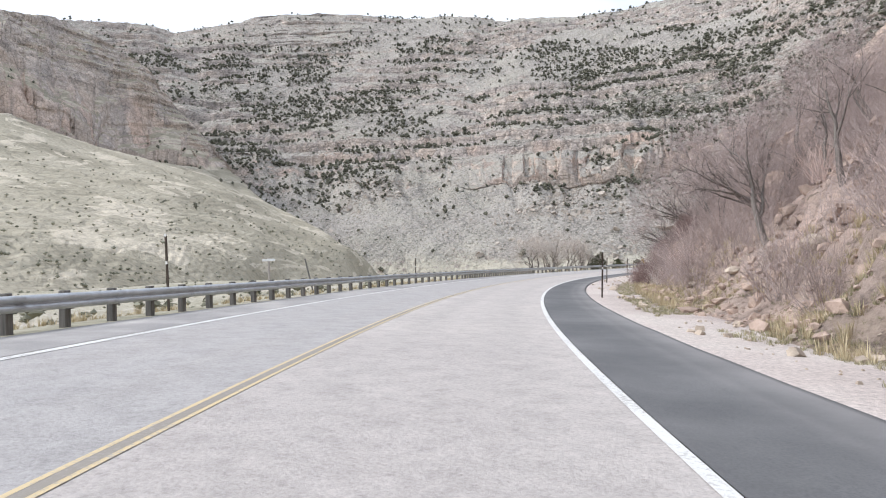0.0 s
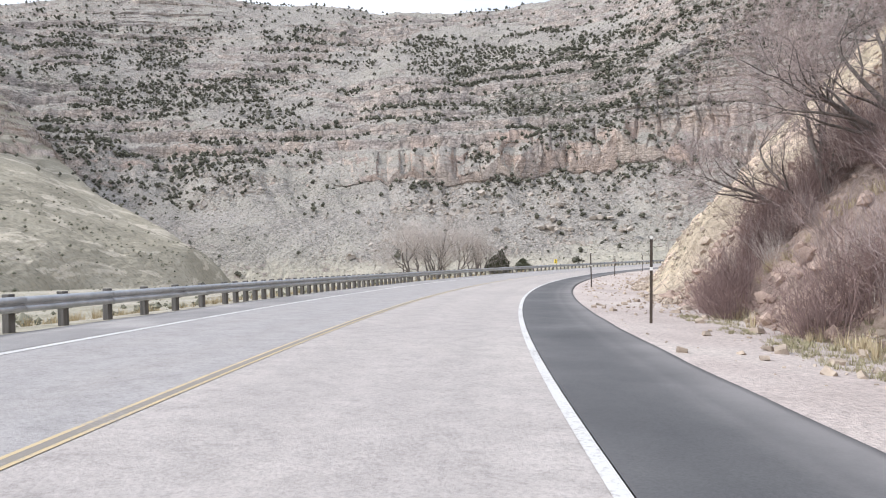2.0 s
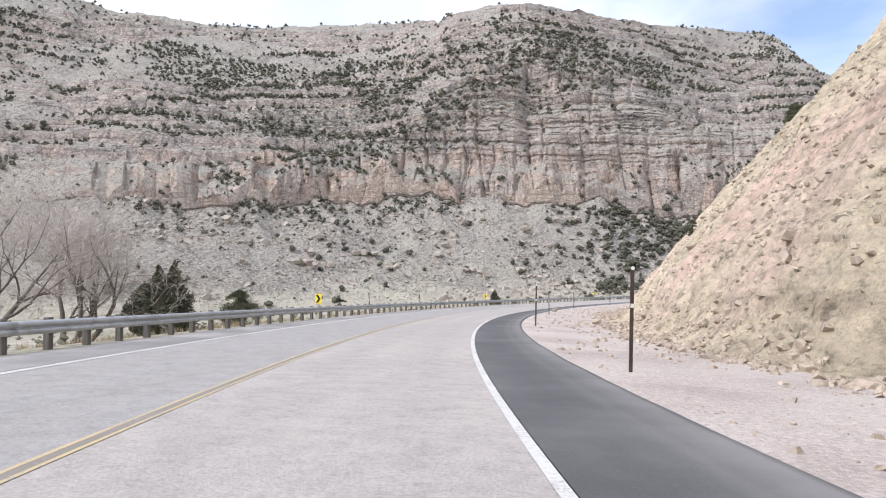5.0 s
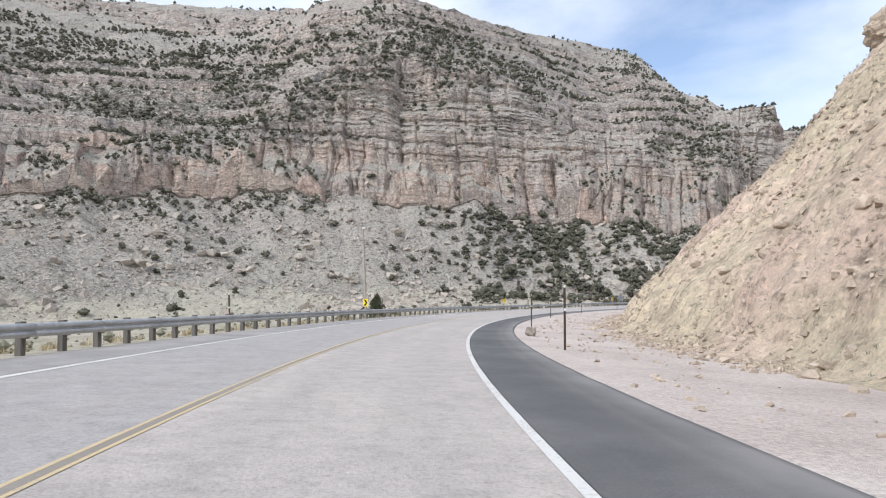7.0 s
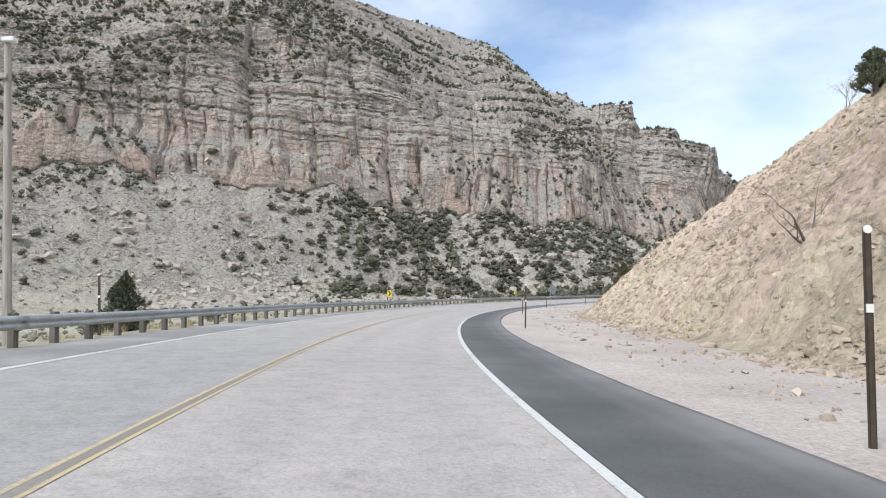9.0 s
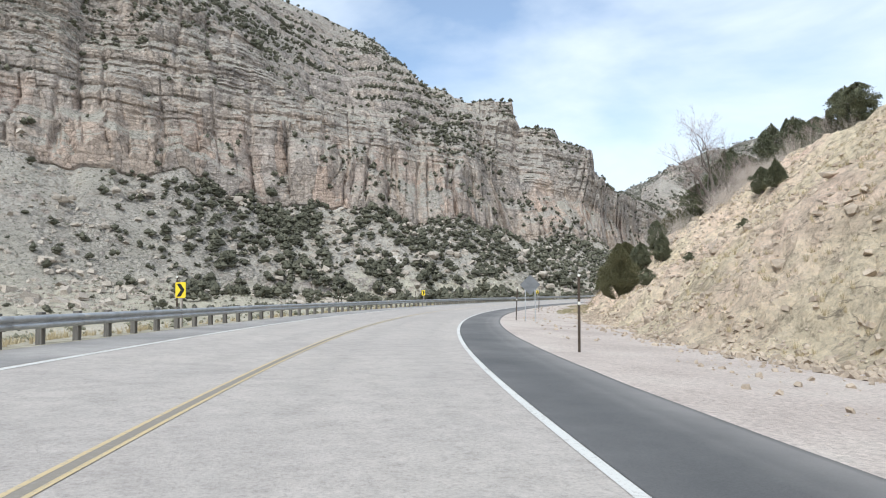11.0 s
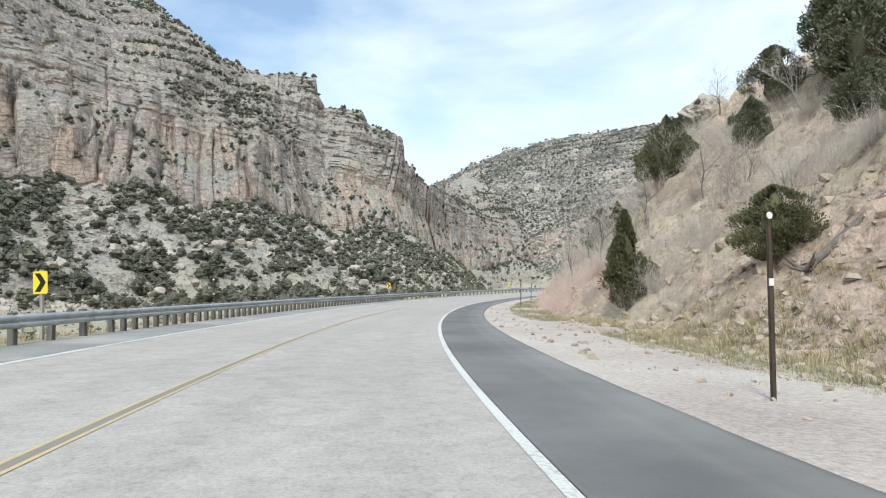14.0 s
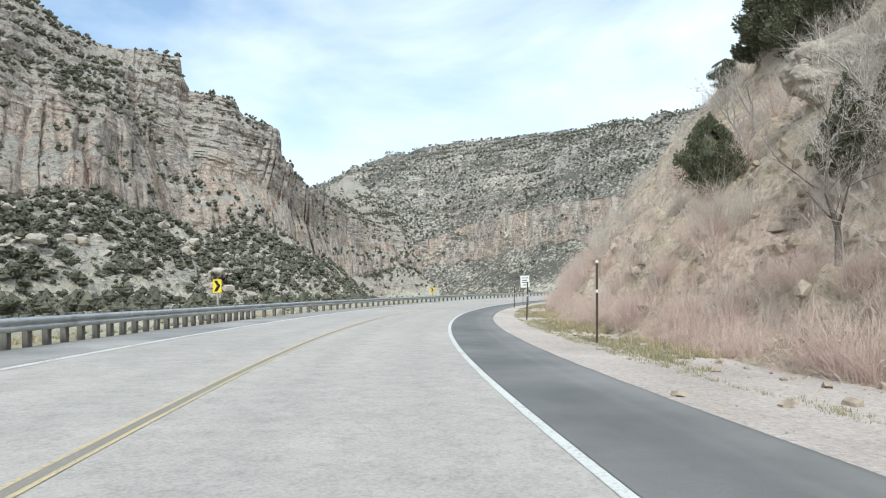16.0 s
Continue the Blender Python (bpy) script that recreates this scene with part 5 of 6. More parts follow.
for name, kinds, where, lo, hi, mat, label in (
    ("grass_tufts", TUFTS, roadside(5200, -5, 59, -1.6, 1.6, True), 0.4, 0.95, GREEN_GRASS, "greenish spring grass along the ditch"),
    ("grass_tufts", TALL, roadside(900, -5, 59, -0.6, 3.0, True), 0.5, 1.2, DRY_GRASS, "tall pale dry grass at the foot of the slope"),
    ("grass_tufts", TUFTS, roadside(5200, 286, 420, -2.0, 1.2, True), 0.7, 1.6, GREEN_GRASS, "yellow-green grass along the verge"),
    ("grass_tufts", LOW, roadside(14000, 284, 400, -2.6, 0.8, True), 0.5, 1.2, GREEN_GRASS, "low straw-coloured grass over the gravel verge"),
    ("grass_tufts", TALL, roadside(3200, 290, 420, -0.9, 2.2, True), 0.4, 1.0, DRY_GRASS, "straw-coloured dry grass under the shrubs"),
    ("grass_tufts", TALL, roadside(3600, 195, 300, 0.8, 20, True), 0.4, 0.9, DRY_GRASS, "sparse dry bunch grass on the slope"),
    ("grass_tufts", TUFTS, roadside(1100, 75, 200, 0.5, 14, True), 0.6, 1.2, SAGE, "few grey-green tufts on the cut slope"),
    ("grass_tufts", TALL, roadside(4200, -10, 400, -16, -7.0), 0.5, 1.1, DRY_GRASS, "dry grass behind the guardrail"),
):
    scatter(name, kinds, where, rng.uniform(lo, hi, len(where)), mat, label, "grass")


def stones(count, s0, s1, lo, hi, small, big, power, near_toe=True):
    s = rng.uniform(s0, s1, count)
    d = (toe(s) if near_toe else 0) + rng.uniform(lo, hi, count)
    keep = (fbm(s / 4, d / 2.5, 0, 3, 750) > -0.25) & (d > 6.15)
    s, d = s[keep], d[keep]
    x, y = on_road(s, d)
    size = small + (big - small) * rng.random(len(s)) ** power
    return np.stack([x, y, ground_height(s, d) + 0.25 * size], 1), size


for where, label in (
    (stones(5200, 5, 420, -1.8, 1.6, 0.025, 0.16, 5), "loose stones fallen along the foot of the slope"),
    (stones(9000, 64, 300, -1.1, 1.3, 0.025, 0.17, 4), "angular rubble heaped along the foot of the cut slope"),
    (stones(3600, 40, 330, -5.2, -0.3, 0.02, 0.12, 4), "small stones lying on the gravel verge"),
    (stones(15000, 62, 305, 0.3, 20, 0.04, 0.20, 2.2), "small broken rock covering the cut slope"),
    (stones(1500, 66, 300, 0.8, 22, 0.08, 0.42, 4.5), "larger broken rock embedded in the cut slope"),
    (stones(5200, 0, 72, -0.2, 12, 0.05, 0.34, 4), "broken angular rock on the earth slope"),
    (stones(3200, 296, 420, 0.6, 16, 0.05, 0.38, 4), "broken angular rock on the brushy slope"),
):
    scatter("loose_stones", CHIPS if where[1].max() < 0.25 else STONES, where[0], where[1], LOOSE_PINK if "earth" in label else LOOSE_TAN, label, "stones")


def boulder(seed, size, flat=0.7, level=3, detail=0.0):
    """A faceted, chipped block."""
    r = np.random.default_rng(seed)
    bm = bmesh.new()
    bmesh.ops.create_icosphere(bm, subdivisions=level, radius=1.0)
    planes = [(Vector(r.normal(size=3)).normalized(), r.uniform(0.55, 0.85)) for _ in range(11)]
    for v in bm.verts:
        for n, d in planes:
            over = v.co.dot(n) - d
            if over > 0:
                v.co -= n * over
        v.co *= 1 + 0.05 * noise.noise(v.co * 4 + Vector((seed, 0, 0))) + detail * noise.fractal(v.co * 3.1 + Vector((seed, 3, 0)), 0.8, 2.1, 4)
        v.co = Vector((v.co.x * 1.2, v.co.y, v.co.z * flat)) * size
    return bm


kinds = []
for k in range(5):
    me = bpy.data.meshes.new("boulder")
    bm = boulder(k + 3, 1.0, (0.5, 0.65, 0.8, 0.55, 0.7)[k])
    bm.to_mesh(me)
    bm.free()
    me.materials.append(LOOSE_TAN)
    kinds.append(me)
placed = [(134.6, 8.2, 0.14), (136.5, 8.9, 0.22), (141.5, 10.4, 0.34), (143.0, 9.8, 0.19), (146.0, 10.7, 0.26), (149.5, 11.0, 0.22), (153.0, 11.7, 0.31), (157.0, 11.4, 0.19), (160.5, 12.0, 0.24), (120.0, 10.7, 0.22), (122.0, 10.3, 0.17), (110.0, 11.0, 0.31), (113.0, 11.3, 0.22), (101.0, 10.4, 0.19), (96.0, 10.7, 0.28), (88.0, 9.8, 0.19), (82.0, 10.1, 0.15), (176.0, 11.0, 0.19), (183.5, 10.8, 0.28), (186.0, 12.0, 0.22), (192.0, 11.6, 0.17), (201.0, 12.6, 0.31), (208.0, 13.0, 0.22), (216.0, 13.6, 0.28), (222.0, 13.2, 0.25), (240.0, 12.2, 0.19), (252.0, 12.4, 0.22), (266.0, 12.8, 0.19), (283.0, 12.4, 0.28), (292.0, 11.8, 0.22), (300.0, 11.4, 0.31), (308.0, 10.7, 0.25), (323.8, 10.9, 0.26), (41.0, 7.4, 0.2), (41.9, 7.5, 0.26), (31.0, 10.2, 0.28), (33.0, 10.7, 0.37), (38.0, 10.0, 0.19), (25.0, 10.4, 0.31), (20.0, 11.2, 0.43), (47.0, 10.4, 0.22), (50.0, 9.4, 0.19), (179.5, 16.7, 0.36), (144.0, 16.8, 0.43), (152.0, 19.3, 0.56), (158.0, 15.8, 0.31), (168.0, 17.8, 0.37), (130.0, 15.8, 0.31), (107.0, 16.8, 0.43)]
for k, (s, d, size) in enumerate(placed):
    ob = new("boulder", kinds[k % 5])
    ob.matrix_world = road_pose(s, d, float(ground_height(s, d)) + 0.12 * size, random.uniform(0, 360)) @ Matrix.Rotation(random.uniform(-0.3, 0.3), 4, "X") @ Matrix.Scale(size, 4)
    tagged(ob, "tan angular boulder fallen from the slope", "boulder", "fallen boulders", )

me = bpy.data.meshes.new("boulder")
bm = boulder(77, 0.31, 0.95, 4, 0.05)
bm.to_mesh(me)
bm.free()
me.materials.append(LOOSE)
grey_block = tagged(new("boulder", me), "squarish grey boulder lying alone on the gravel verge", "boulder", "fallen boulders")
grey_block.matrix_world = road_pose(168.8, 6.6, float(ground_height(168.8, 6.6)) + 0.22, 30)

# rock outcrops standing out of the slope
for k, (s, d, size, sink) in enumerate([(124, 25.8, 2.6, 0.6), (127, 28.5, 3.2, 0.7), (120, 28.0, 2.6, 0.6), (196, 36.0, 2.6, 1.0), (201, 38.5, 3.0, 1.0), (345.5, 18.9, 2.0, 0.2), (361, 28.0, 3.0, 0.4), (44, 15.3, 0.7, 0.4), (16, 16, 1.2, 0.6), (36, 15.5, 1.2, 0.7), (44, 18.5, 1.6, 0.7)]):
    bm = boulder(30 + k, size, 0.85, 5, 0.16)
    me = bpy.data.meshes.new("rock_outcrop")
    bm.to_mesh(me)
    bm.free()
    me.materials.append(LOOSE_PINK if s < 75 else LOOSE_TAN if s < 300 else LOOSE)
    ob = tagged(new("rock_outcrop", me), "weathered rock outcrop standing out of the slope", "rock outcrop", "rock outcrops")
    ob.matrix_world = road_pose(s, d, float(ground_height(s, d)) - sink * size * 0.4 + size * 0.2, random.uniform(0, 360))


# ---- trees and shrubs ----
RING = {k: (np.cos(np.arange(k) * 2 * math.pi / k)[None, :, None], np.sin(np.arange(k) * 2 * math.pi / k)[None, :, None]) for k in (3, 5, 6, 7, 8)}


class Limbs:
    """Tapered branches collected into arrays."""

    def __init__(self):
        self.v, self.f, self.n = [], [], 0

    def run(self, points, radii, sides):
        p = np.array(points, float)
        t = np.empty_like(p)
        t[1:-1], t[0], t[-1] = p[2:] - p[:-2], p[1] - p[0], p[-1] - p[-2]
        t /= np.sqrt((t * t).sum(1, keepdims=True)) + 1e-9
        rx, ry, rz = (0.31, 0.17, 0.93) if abs(t[0, 2]) < 0.9 else (1.0, 0.0, 0.0)
        a = np.stack([t[:, 1] * rz - t[:, 2] * ry, t[:, 2] * rx - t[:, 0] * rz, t[:, 0] * ry - t[:, 1] * rx], 1)
        a /= np.sqrt((a * a).sum(1, keepdims=True)) + 1e-9
        b = np.stack([t[:, 1] * a[:, 2] - t[:, 2] * a[:, 1], t[:, 2] * a[:, 0] - t[:, 0] * a[:, 2], t[:, 0] * a[:, 1] - t[:, 1] * a[:, 0]], 1)
        c, s = RING[sides]
        r = np.array(radii)[:, None, None]
        self.v.append((p[:, None] + r * (c * a[:, None] + s * b[:, None])).reshape(-1, 3))
        q, k = np.arange(len(p) - 1)[:, None] * sides, np.arange(sides)[None, :]
        n = (k + 1) % sides
        quad = np.stack([q + k, q + n, q + n + sides, q + k + sides], -1).reshape(-1, 4) + self.n
        self.f += [quad[:, :3], quad[:, [0, 2, 3]]]
        self.n += len(p) * sides

    def spike(self, p, q, radius):
        """A tapered twig with three sides, run out to a point."""
        p, q = np.asarray(p, float), np.asarray(q, float)
        w = q - p
        a = np.array([w[1], -w[0], 0.0]) if abs(w[2]) < 0.9 * np.sqrt(w @ w) else np.array([0.0, w[2], -w[1]])
        a *= radius / (np.sqrt(a @ a) + 1e-9)
        b = np.array([w[1] * a[2] - w[2] * a[1], w[2] * a[0] - w[0] * a[2], w[0] * a[1] - w[1] * a[0]])
        b *= radius / (np.sqrt(b @ b) + 1e-9)
        self.v.append(np.array([p + a, p - 0.5 * a + 0.87 * b, p - 0.5 * a - 0.87 * b, q]))
        self.f.append(np.array([(0, 1, 3), (1, 2, 3), (2, 0, 3)]) + self.n)
        self.n += 4

    def mesh(self, name, mat, shade=True):
        return array_mesh(name, np.concatenate(self.v), np.concatenate(self.f), mat, shade)


def bare_tree(name, seed, height, stems, lean, bark, twig, label, levels=5, droop=0.0, fork=(2, 4), girth=0.021, ways=()):
    """A leafless tree: limbs in one mesh, the fine twigs in another."""
    r = np.random.default_rng(seed)
    wood, fine = Limbs(), Limbs()

    def grow(p, way, length, radius, level):
        if level == levels:
            way = way + r.normal(0, 0.2, 3)
            fine.spike(p, p + way / np.linalg.norm(way) * length, max(radius, 0.0055))
            return
        segs = 4 if level < 2 else 3 if level == 2 else 2 if level < levels else 1
        pts, rad = [p], [radius]
        for k in range(segs):
            way = way + r.normal(0, 0.13 + 0.03 * level, 3) + np.array([0, 0, 0.06 - droop * level * 0.05])
            way /= np.linalg.norm(way)
            p = p + way * length / segs
            pts.append(p)
            rad.append(radius * (1 - 0.55 * (k + 1) / segs))
        (wood if level < 3 else fine).run(pts, rad, 7 if level == 0 else 5 if level < 2 else 3)
        if level == levels:
            return
        for _ in range(r.integers(*fork) + (level >= 2)):
            k = r.integers(max(1, segs - 2) if level == 0 else 1, segs + 1)
            side = Vector(way).cross(Vector(r.normal(size=3)))
            side = np.array(side.normalized())
            ang = r.uniform(0.35, 0.85)
            grow(pts[k], way * math.cos(ang) + side * math.sin(ang), length * r.uniform(0.55, 0.78), rad[k] * r.uniform(0.55, 0.75), level + 1)
        grow(pts[-1], way + r.normal(0, 0.15, 3), length * 0.72, rad[-1], level + 1)

    tree = tagged(new(name), label, "tree")
    for k in range(stems):
        a = r.uniform(0, 6.28)
        tilt = 0.12 + 0.32 * (stems > 1)
        grow(np.array([math.cos(a) * 0.15 * (stems > 1), math.sin(a) * 0.15 * (stems > 1), -0.3]), np.array([math.cos(a) * tilt + lean[0], math.sin(a) * tilt + lean[1], 1.0]), height * 0.36, height * girth, 0)
    for x, y, z, k in ways:
        grow(np.array([0.0, 0.0, -0.3]), np.array([x, y, z]), height * 0.36 * k, height * girth * (0.5 + 0.5 * k), 0)
    limbs = new("trunk", wood.mesh("trunk", bark))
    limbs.parent = tree
    if fine.v:
        twigs = new("crown", fine.mesh("crown", twig))
        twigs.parent = tree
        tagged(twigs, "bare fine twigs")
    return tree


def twig_shrub(seed, mat, stems=52, height=1.5):
    r = np.random.default_rng(seed)
    limbs = Limbs()
    for _ in range(stems):
        a, tilt = r.uniform(0, 6.28), abs(r.normal(0, 0.55))
        p = np.array([math.cos(a), math.sin(a), 0]) * r.uniform(0, 0.28) + np.array([0, 0, -0.08])
        way = np.array([math.cos(a) * tilt, math.sin(a) * tilt, 1.0])
        h = height * r.uniform(0.55, 1.0)
        pts = [p]
        for _ in range(3):
            way = way + r.normal(0, 0.14, 3)
            way /= np.linalg.norm(way)
            p = p + way * h / 3
            pts.append(p)
        limbs.run(pts, [0.006, 0.0048, 0.0035, 0.0015], 3)
        for _ in range(5):
            k = r.integers(1, 3)
            w = way + r.normal(0, 0.5, 3)
            w /= np.linalg.norm(w)
            q = pts[k] + (pts[k + 1] - pts[k]) * r.random()
            limbs.spike(q, q + w * h * r.uniform(0.15, 0.38), 0.0038)
    shrub = tagged(new("shrub"), "leafless brushy shrub with pinkish-tan twigs", "shrub", "roadside shrubs")
    twigs = new("crown", limbs.mesh("crown", mat, False))
    twigs.parent = shrub
    return shrub


def evergreen(seed, shape_, mat, label, leaves=17000, fine=0.58):
    """Trunk, and a crown of many small sprays that follows the given outline of radius over height."""
    r = np.random.default_rng(seed)
    tree = tagged(new("juniper_tree"), label, "juniper", "junipers by the road")
    limbs = Limbs()
    limbs.run([(0, 0, -0.3), (0.02, 0.01, 0.4), (0.0, 0.03, 0.92)], [0.05, 0.04, 0.012], 6)
    hs, rs = np.array(shape_).T
    lobes = [(r.uniform(0, 6.28), r.uniform(0.03, 0.97), r.uniform(0.35, 1.4)) for _ in range(46)]
    pick_ = np.array(lobes)[r.integers(len(lobes), size=leaves)]
    a = pick_[:, 0] + r.normal(0, 0.30, leaves)
    h = np.clip(pick_[:, 1] + r.normal(0, 0.05, leaves), 0.02, 1.0)
    rad = np.interp(h, hs, rs) * pick_[:, 2] * r.uniform(0.35, 1.0, leaves) ** 0.5
    p = np.stack([np.cos(a) * rad, np.sin(a) * rad, h], 1)
    out = np.stack([np.cos(a) * 0.7, np.sin(a) * 0.7, 0.75 + 0 * a], 1) + r.normal(0, 0.45, (leaves, 3))
    out /= np.linalg.norm(out, axis=1, keepdims=True)
    side = np.cross(out, r.normal(size=(leaves, 3)))
    side /= np.linalg.norm(side, axis=1, keepdims=True) + 1e-9
    ln, wd = fine * r.uniform(0.03, 0.075, (leaves, 1)), fine * r.uniform(0.010, 0.022, (leaves, 1))
    v = np.stack([p - out * ln * 0.4, p + side * wd, p + out * ln, p - side * wd], 1).reshape(-1, 3)
    f = np.arange(leaves * 4).reshape(-1, 4)
    for a0, h0, reach in lobes[:18]:
        q = np.interp(h0, hs, rs) * reach * 0.75
        limbs.run([(0, 0, max(h0 - 0.15, 0.05)), (math.cos(a0) * q, math.sin(a0) * q, h0)], [0.014, 0.005], 3)
    t = new("trunk", limbs.mesh("trunk", BARK))
    t.parent = tree
    # dense inner foliage, so that the crown is not see-through
    lump = BALL2[0] * (1 + r.uniform(-0.16, 0.16, (len(BALL2[0]), 1)))
    z = np.clip(lump[:, 2] * 0.42 + 0.50, 0.04, 0.93)
    flat = np.linalg.norm(lump[:, :2], axis=1, keepdims=True) + 1e-6
    core = np.c_[lump[:, :2] / flat * (np.interp(z, hs, rs) * 0.40)[:, None] * np.clip(flat * 1.2, 0, 1), z]
    crown_v, crown_f = v, f
    tri = np.concatenate([crown_f[:, [0, 1, 2]], crown_f[:, [0, 2, 3]], BALL2[1] + len(crown_v)])
    c = new("crown", array_mesh("crown", np.concatenate([crown_v, core]), tri, mat))
    c.parent = tree
    return tree


def stand(ob, s, d, size, used, wide=1.0, turn=None, lean=0.0, sink=0.0):
    m = road_pose(s, d, float(ground_height(s, d)) - sink, random.uniform(0, 360) if turn is None else turn, lean)
    m = m @ Matrix.Diagonal((size * wide, size * wide, size, 1))
    if ob not in used:
        used.add(ob)
        ob.matrix_world = m
        return ob
    c = copy_thing(ob, Matrix.Identity(4))
    c.matrix_world = m
    return c


used = set()
CONE = ((0.0, 0.10), (0.08, 0.24), (0.25, 0.27), (0.5, 0.19), (0.75, 0.10), (0.93, 0.035), (1.0, 0.0))
ROUND = ((0.0, 0.18), (0.12, 0.40), (0.35, 0.50), (0.6, 0.46), (0.82, 0.30), (0.95, 0.12), (1.0, 0.03))
BROAD = ((0.0, 0.12), (0.1, 0.36), (0.3, 0.44), (0.5, 0.36), (0.7, 0.24), (0.88, 0.13), (1.0, 0.02))
OVAL = ((0.0, 0.14), (0.1, 0.30), (0.35, 0.36), (0.65, 0.30), (0.88, 0.15), (1.0, 0.02))
cone, rnd, oval = evergreen(1, CONE, JUNIPER, "dark green conical juniper tree"), evergreen(2, ROUND, JUNIPER, "dark rounded juniper bush, dense and low"), evergreen(3, OVAL, JUNIPER, "dark green oval juniper with ragged outline")
olive_round, olive_cone = evergreen(4, ROUND, CEDAR, "olive-green spreading juniper on the slope"), evergreen(5, CONE, CEDAR, "tall olive-green conical juniper")
big_cedar = evergreen(6, BROAD, CEDAR, "large shaggy olive-green juniper at the foot of the slope", 52000, 0.34)
for kind, s, d, size, wide in (
    (big_cedar, 276.4, 15.0, 4.6, 0.86), (oval, 286, 17.6, 2.8, 1.0), (oval, 288.5, 19.4, 2.6, 0.9), (cone, 284, 19.4, 2.7, 1.1), (rnd, 273.5, 16.8, 1.3, 1.0),
    (rnd, 299, 24.5, 3.6, 1.0), (oval, 281, 27.5, 2.4, 1.1), (cone, 277.5, 27.8, 2.4, 1.3), (rnd, 271, 23.6, 0.9, 1.0), (rnd, 268, 19.0, 0.8, 1.0),
    (oval, 312, 31, 4.6, 1.0), (oval, 305, 33, 5.4, 0.9), (oval, 302.5, 35, 5.0, 1.1), (cone, 307, 35, 5.4, 1.3), (rnd, 297, 36, 4.2, 1.0), (oval, 290, 37, 4.8, 1.1), (oval, 231.5, 33.5, 3.4, 1.1), (oval, 180.5, 31.5, 2.4, 1.2), (rnd, 286, 37, 3.6, 1.0),
    (olive_cone, 313.5, 13.0, 4.8, 1.0), (olive_round, 300.5, 14.6, 2.4, 1.0), (oval, 301, 20.0, 3.2, 0.9), (olive_round, 290.5, 16.4, 3.2, 1.0), (cone, 296, 20.0, 2.0, 1.2),
    (oval, 362.5, 23.6, 5.0, 1.2), (rnd, 358.5, 24.0, 4.6, 1.1), (cone, 365.5, 23.4, 4.6, 1.3), (rnd, 350.0, 15.1, 3.0, 0.9), (oval, 352.5, 16.0, 3.2, 0.9), (oval, 355.5, 24.5, 4.2, 1.2), (olive_round, 342, 21.2, 5.0, 0.9), (olive_round, 338, 20.6, 4.6, 0.9), (cone, 339, 14.9, 2.9, 1.2), (olive_cone, 338.8, 16.6, 2.9, 1.2), (rnd, 374, 23.2, 2.2, 1.1), (oval, 360, 27.0, 3.6, 1.1), (oval, 326, 24, 3.6, 1.0), (rnd, 330, 27, 4.0, 1.0), (oval, 318, 27.5, 5.6, 1.1), (oval, 322, 29, 6.0, 1.1), (rnd, 315.5, 31, 5.0, 1.0), (cone, 326, 30, 6.0, 1.3), (oval, 312.5, 24.5, 3.4, 1.1),
    (oval, 207, 38.5, 4.0, 1.3), (cone, 226, 44, 4.5, 1.2), (oval, 232, 43, 4.0, 1.2), (rnd, 158.5, 19.0, 1.3, 1.0),
    (cone, 128.5, -11.0, 3.3, 1.1), (cone, 131.0, -11.5, 3.7, 1.0), (oval, 130.2, -12.2, 3.0, 1.1), (rnd, 137.5, -11.0, 2.3, 1.0), (cone, 206.5, -10.8, 2.7, 1.35),
    (rnd, 222, -22, 1.6, 1.0), (rnd, 250, -30, 2.2, 1.0), (rnd, 78, -42, 2.0, 1.2),
):
    stand(kind, s, d, size, used, wide)

cottonwoods = [bare_tree("cottonwood_tree", 11 + k, 6.2, 3 + k % 2, (0.0, 0.0), BARK, TWIG_GREY, "leafless grey cottonwood with several stems", 5, fork=(3, 4)) for k in range(2)]
tall_tree = bare_tree("cottonwood_tree", 24, 9.0, 1, (0.05, 0.0), BARK, TWIG_GREY, "tall leafless dark-limbed cottonwood on the hillside", 5, girth=0.017)
old_tree = bare_tree("cottonwood_tree", 28, 9.0, 0, (0.0, 0.0), BARK, TWIG_DARK, "old leafless cottonwood with long arching limbs", 5, girth=0.027, ways=((0.06, 0.0, 1.0, 1.0), (-0.55, 0.1, 0.9, 0.85), (-0.95, -0.1, 0.75, 0.6), (0.6, 0.2, 0.8, 0.6)))
dark_trees = [bare_tree("bare_tree", 31, 6.5, 1, (-0.45, 0.1), BARK, TWIG_DARK, "leafless dark tree leaning over the road slope", 5, fork=(2, 5)), bare_tree("bare_tree", 32, 6.0, 2, (-0.2, 0.0), BARK, TWIG_DARK, "leafless dark tree with a hazy twig crown", 5, fork=(2, 5))]
small_tree = bare_tree("bare_tree", 41, 3.2, 2, (0.1, 0.0), BARK_PALE, TWIG_GREY, "small leafless tree rooted in the slope", 4)
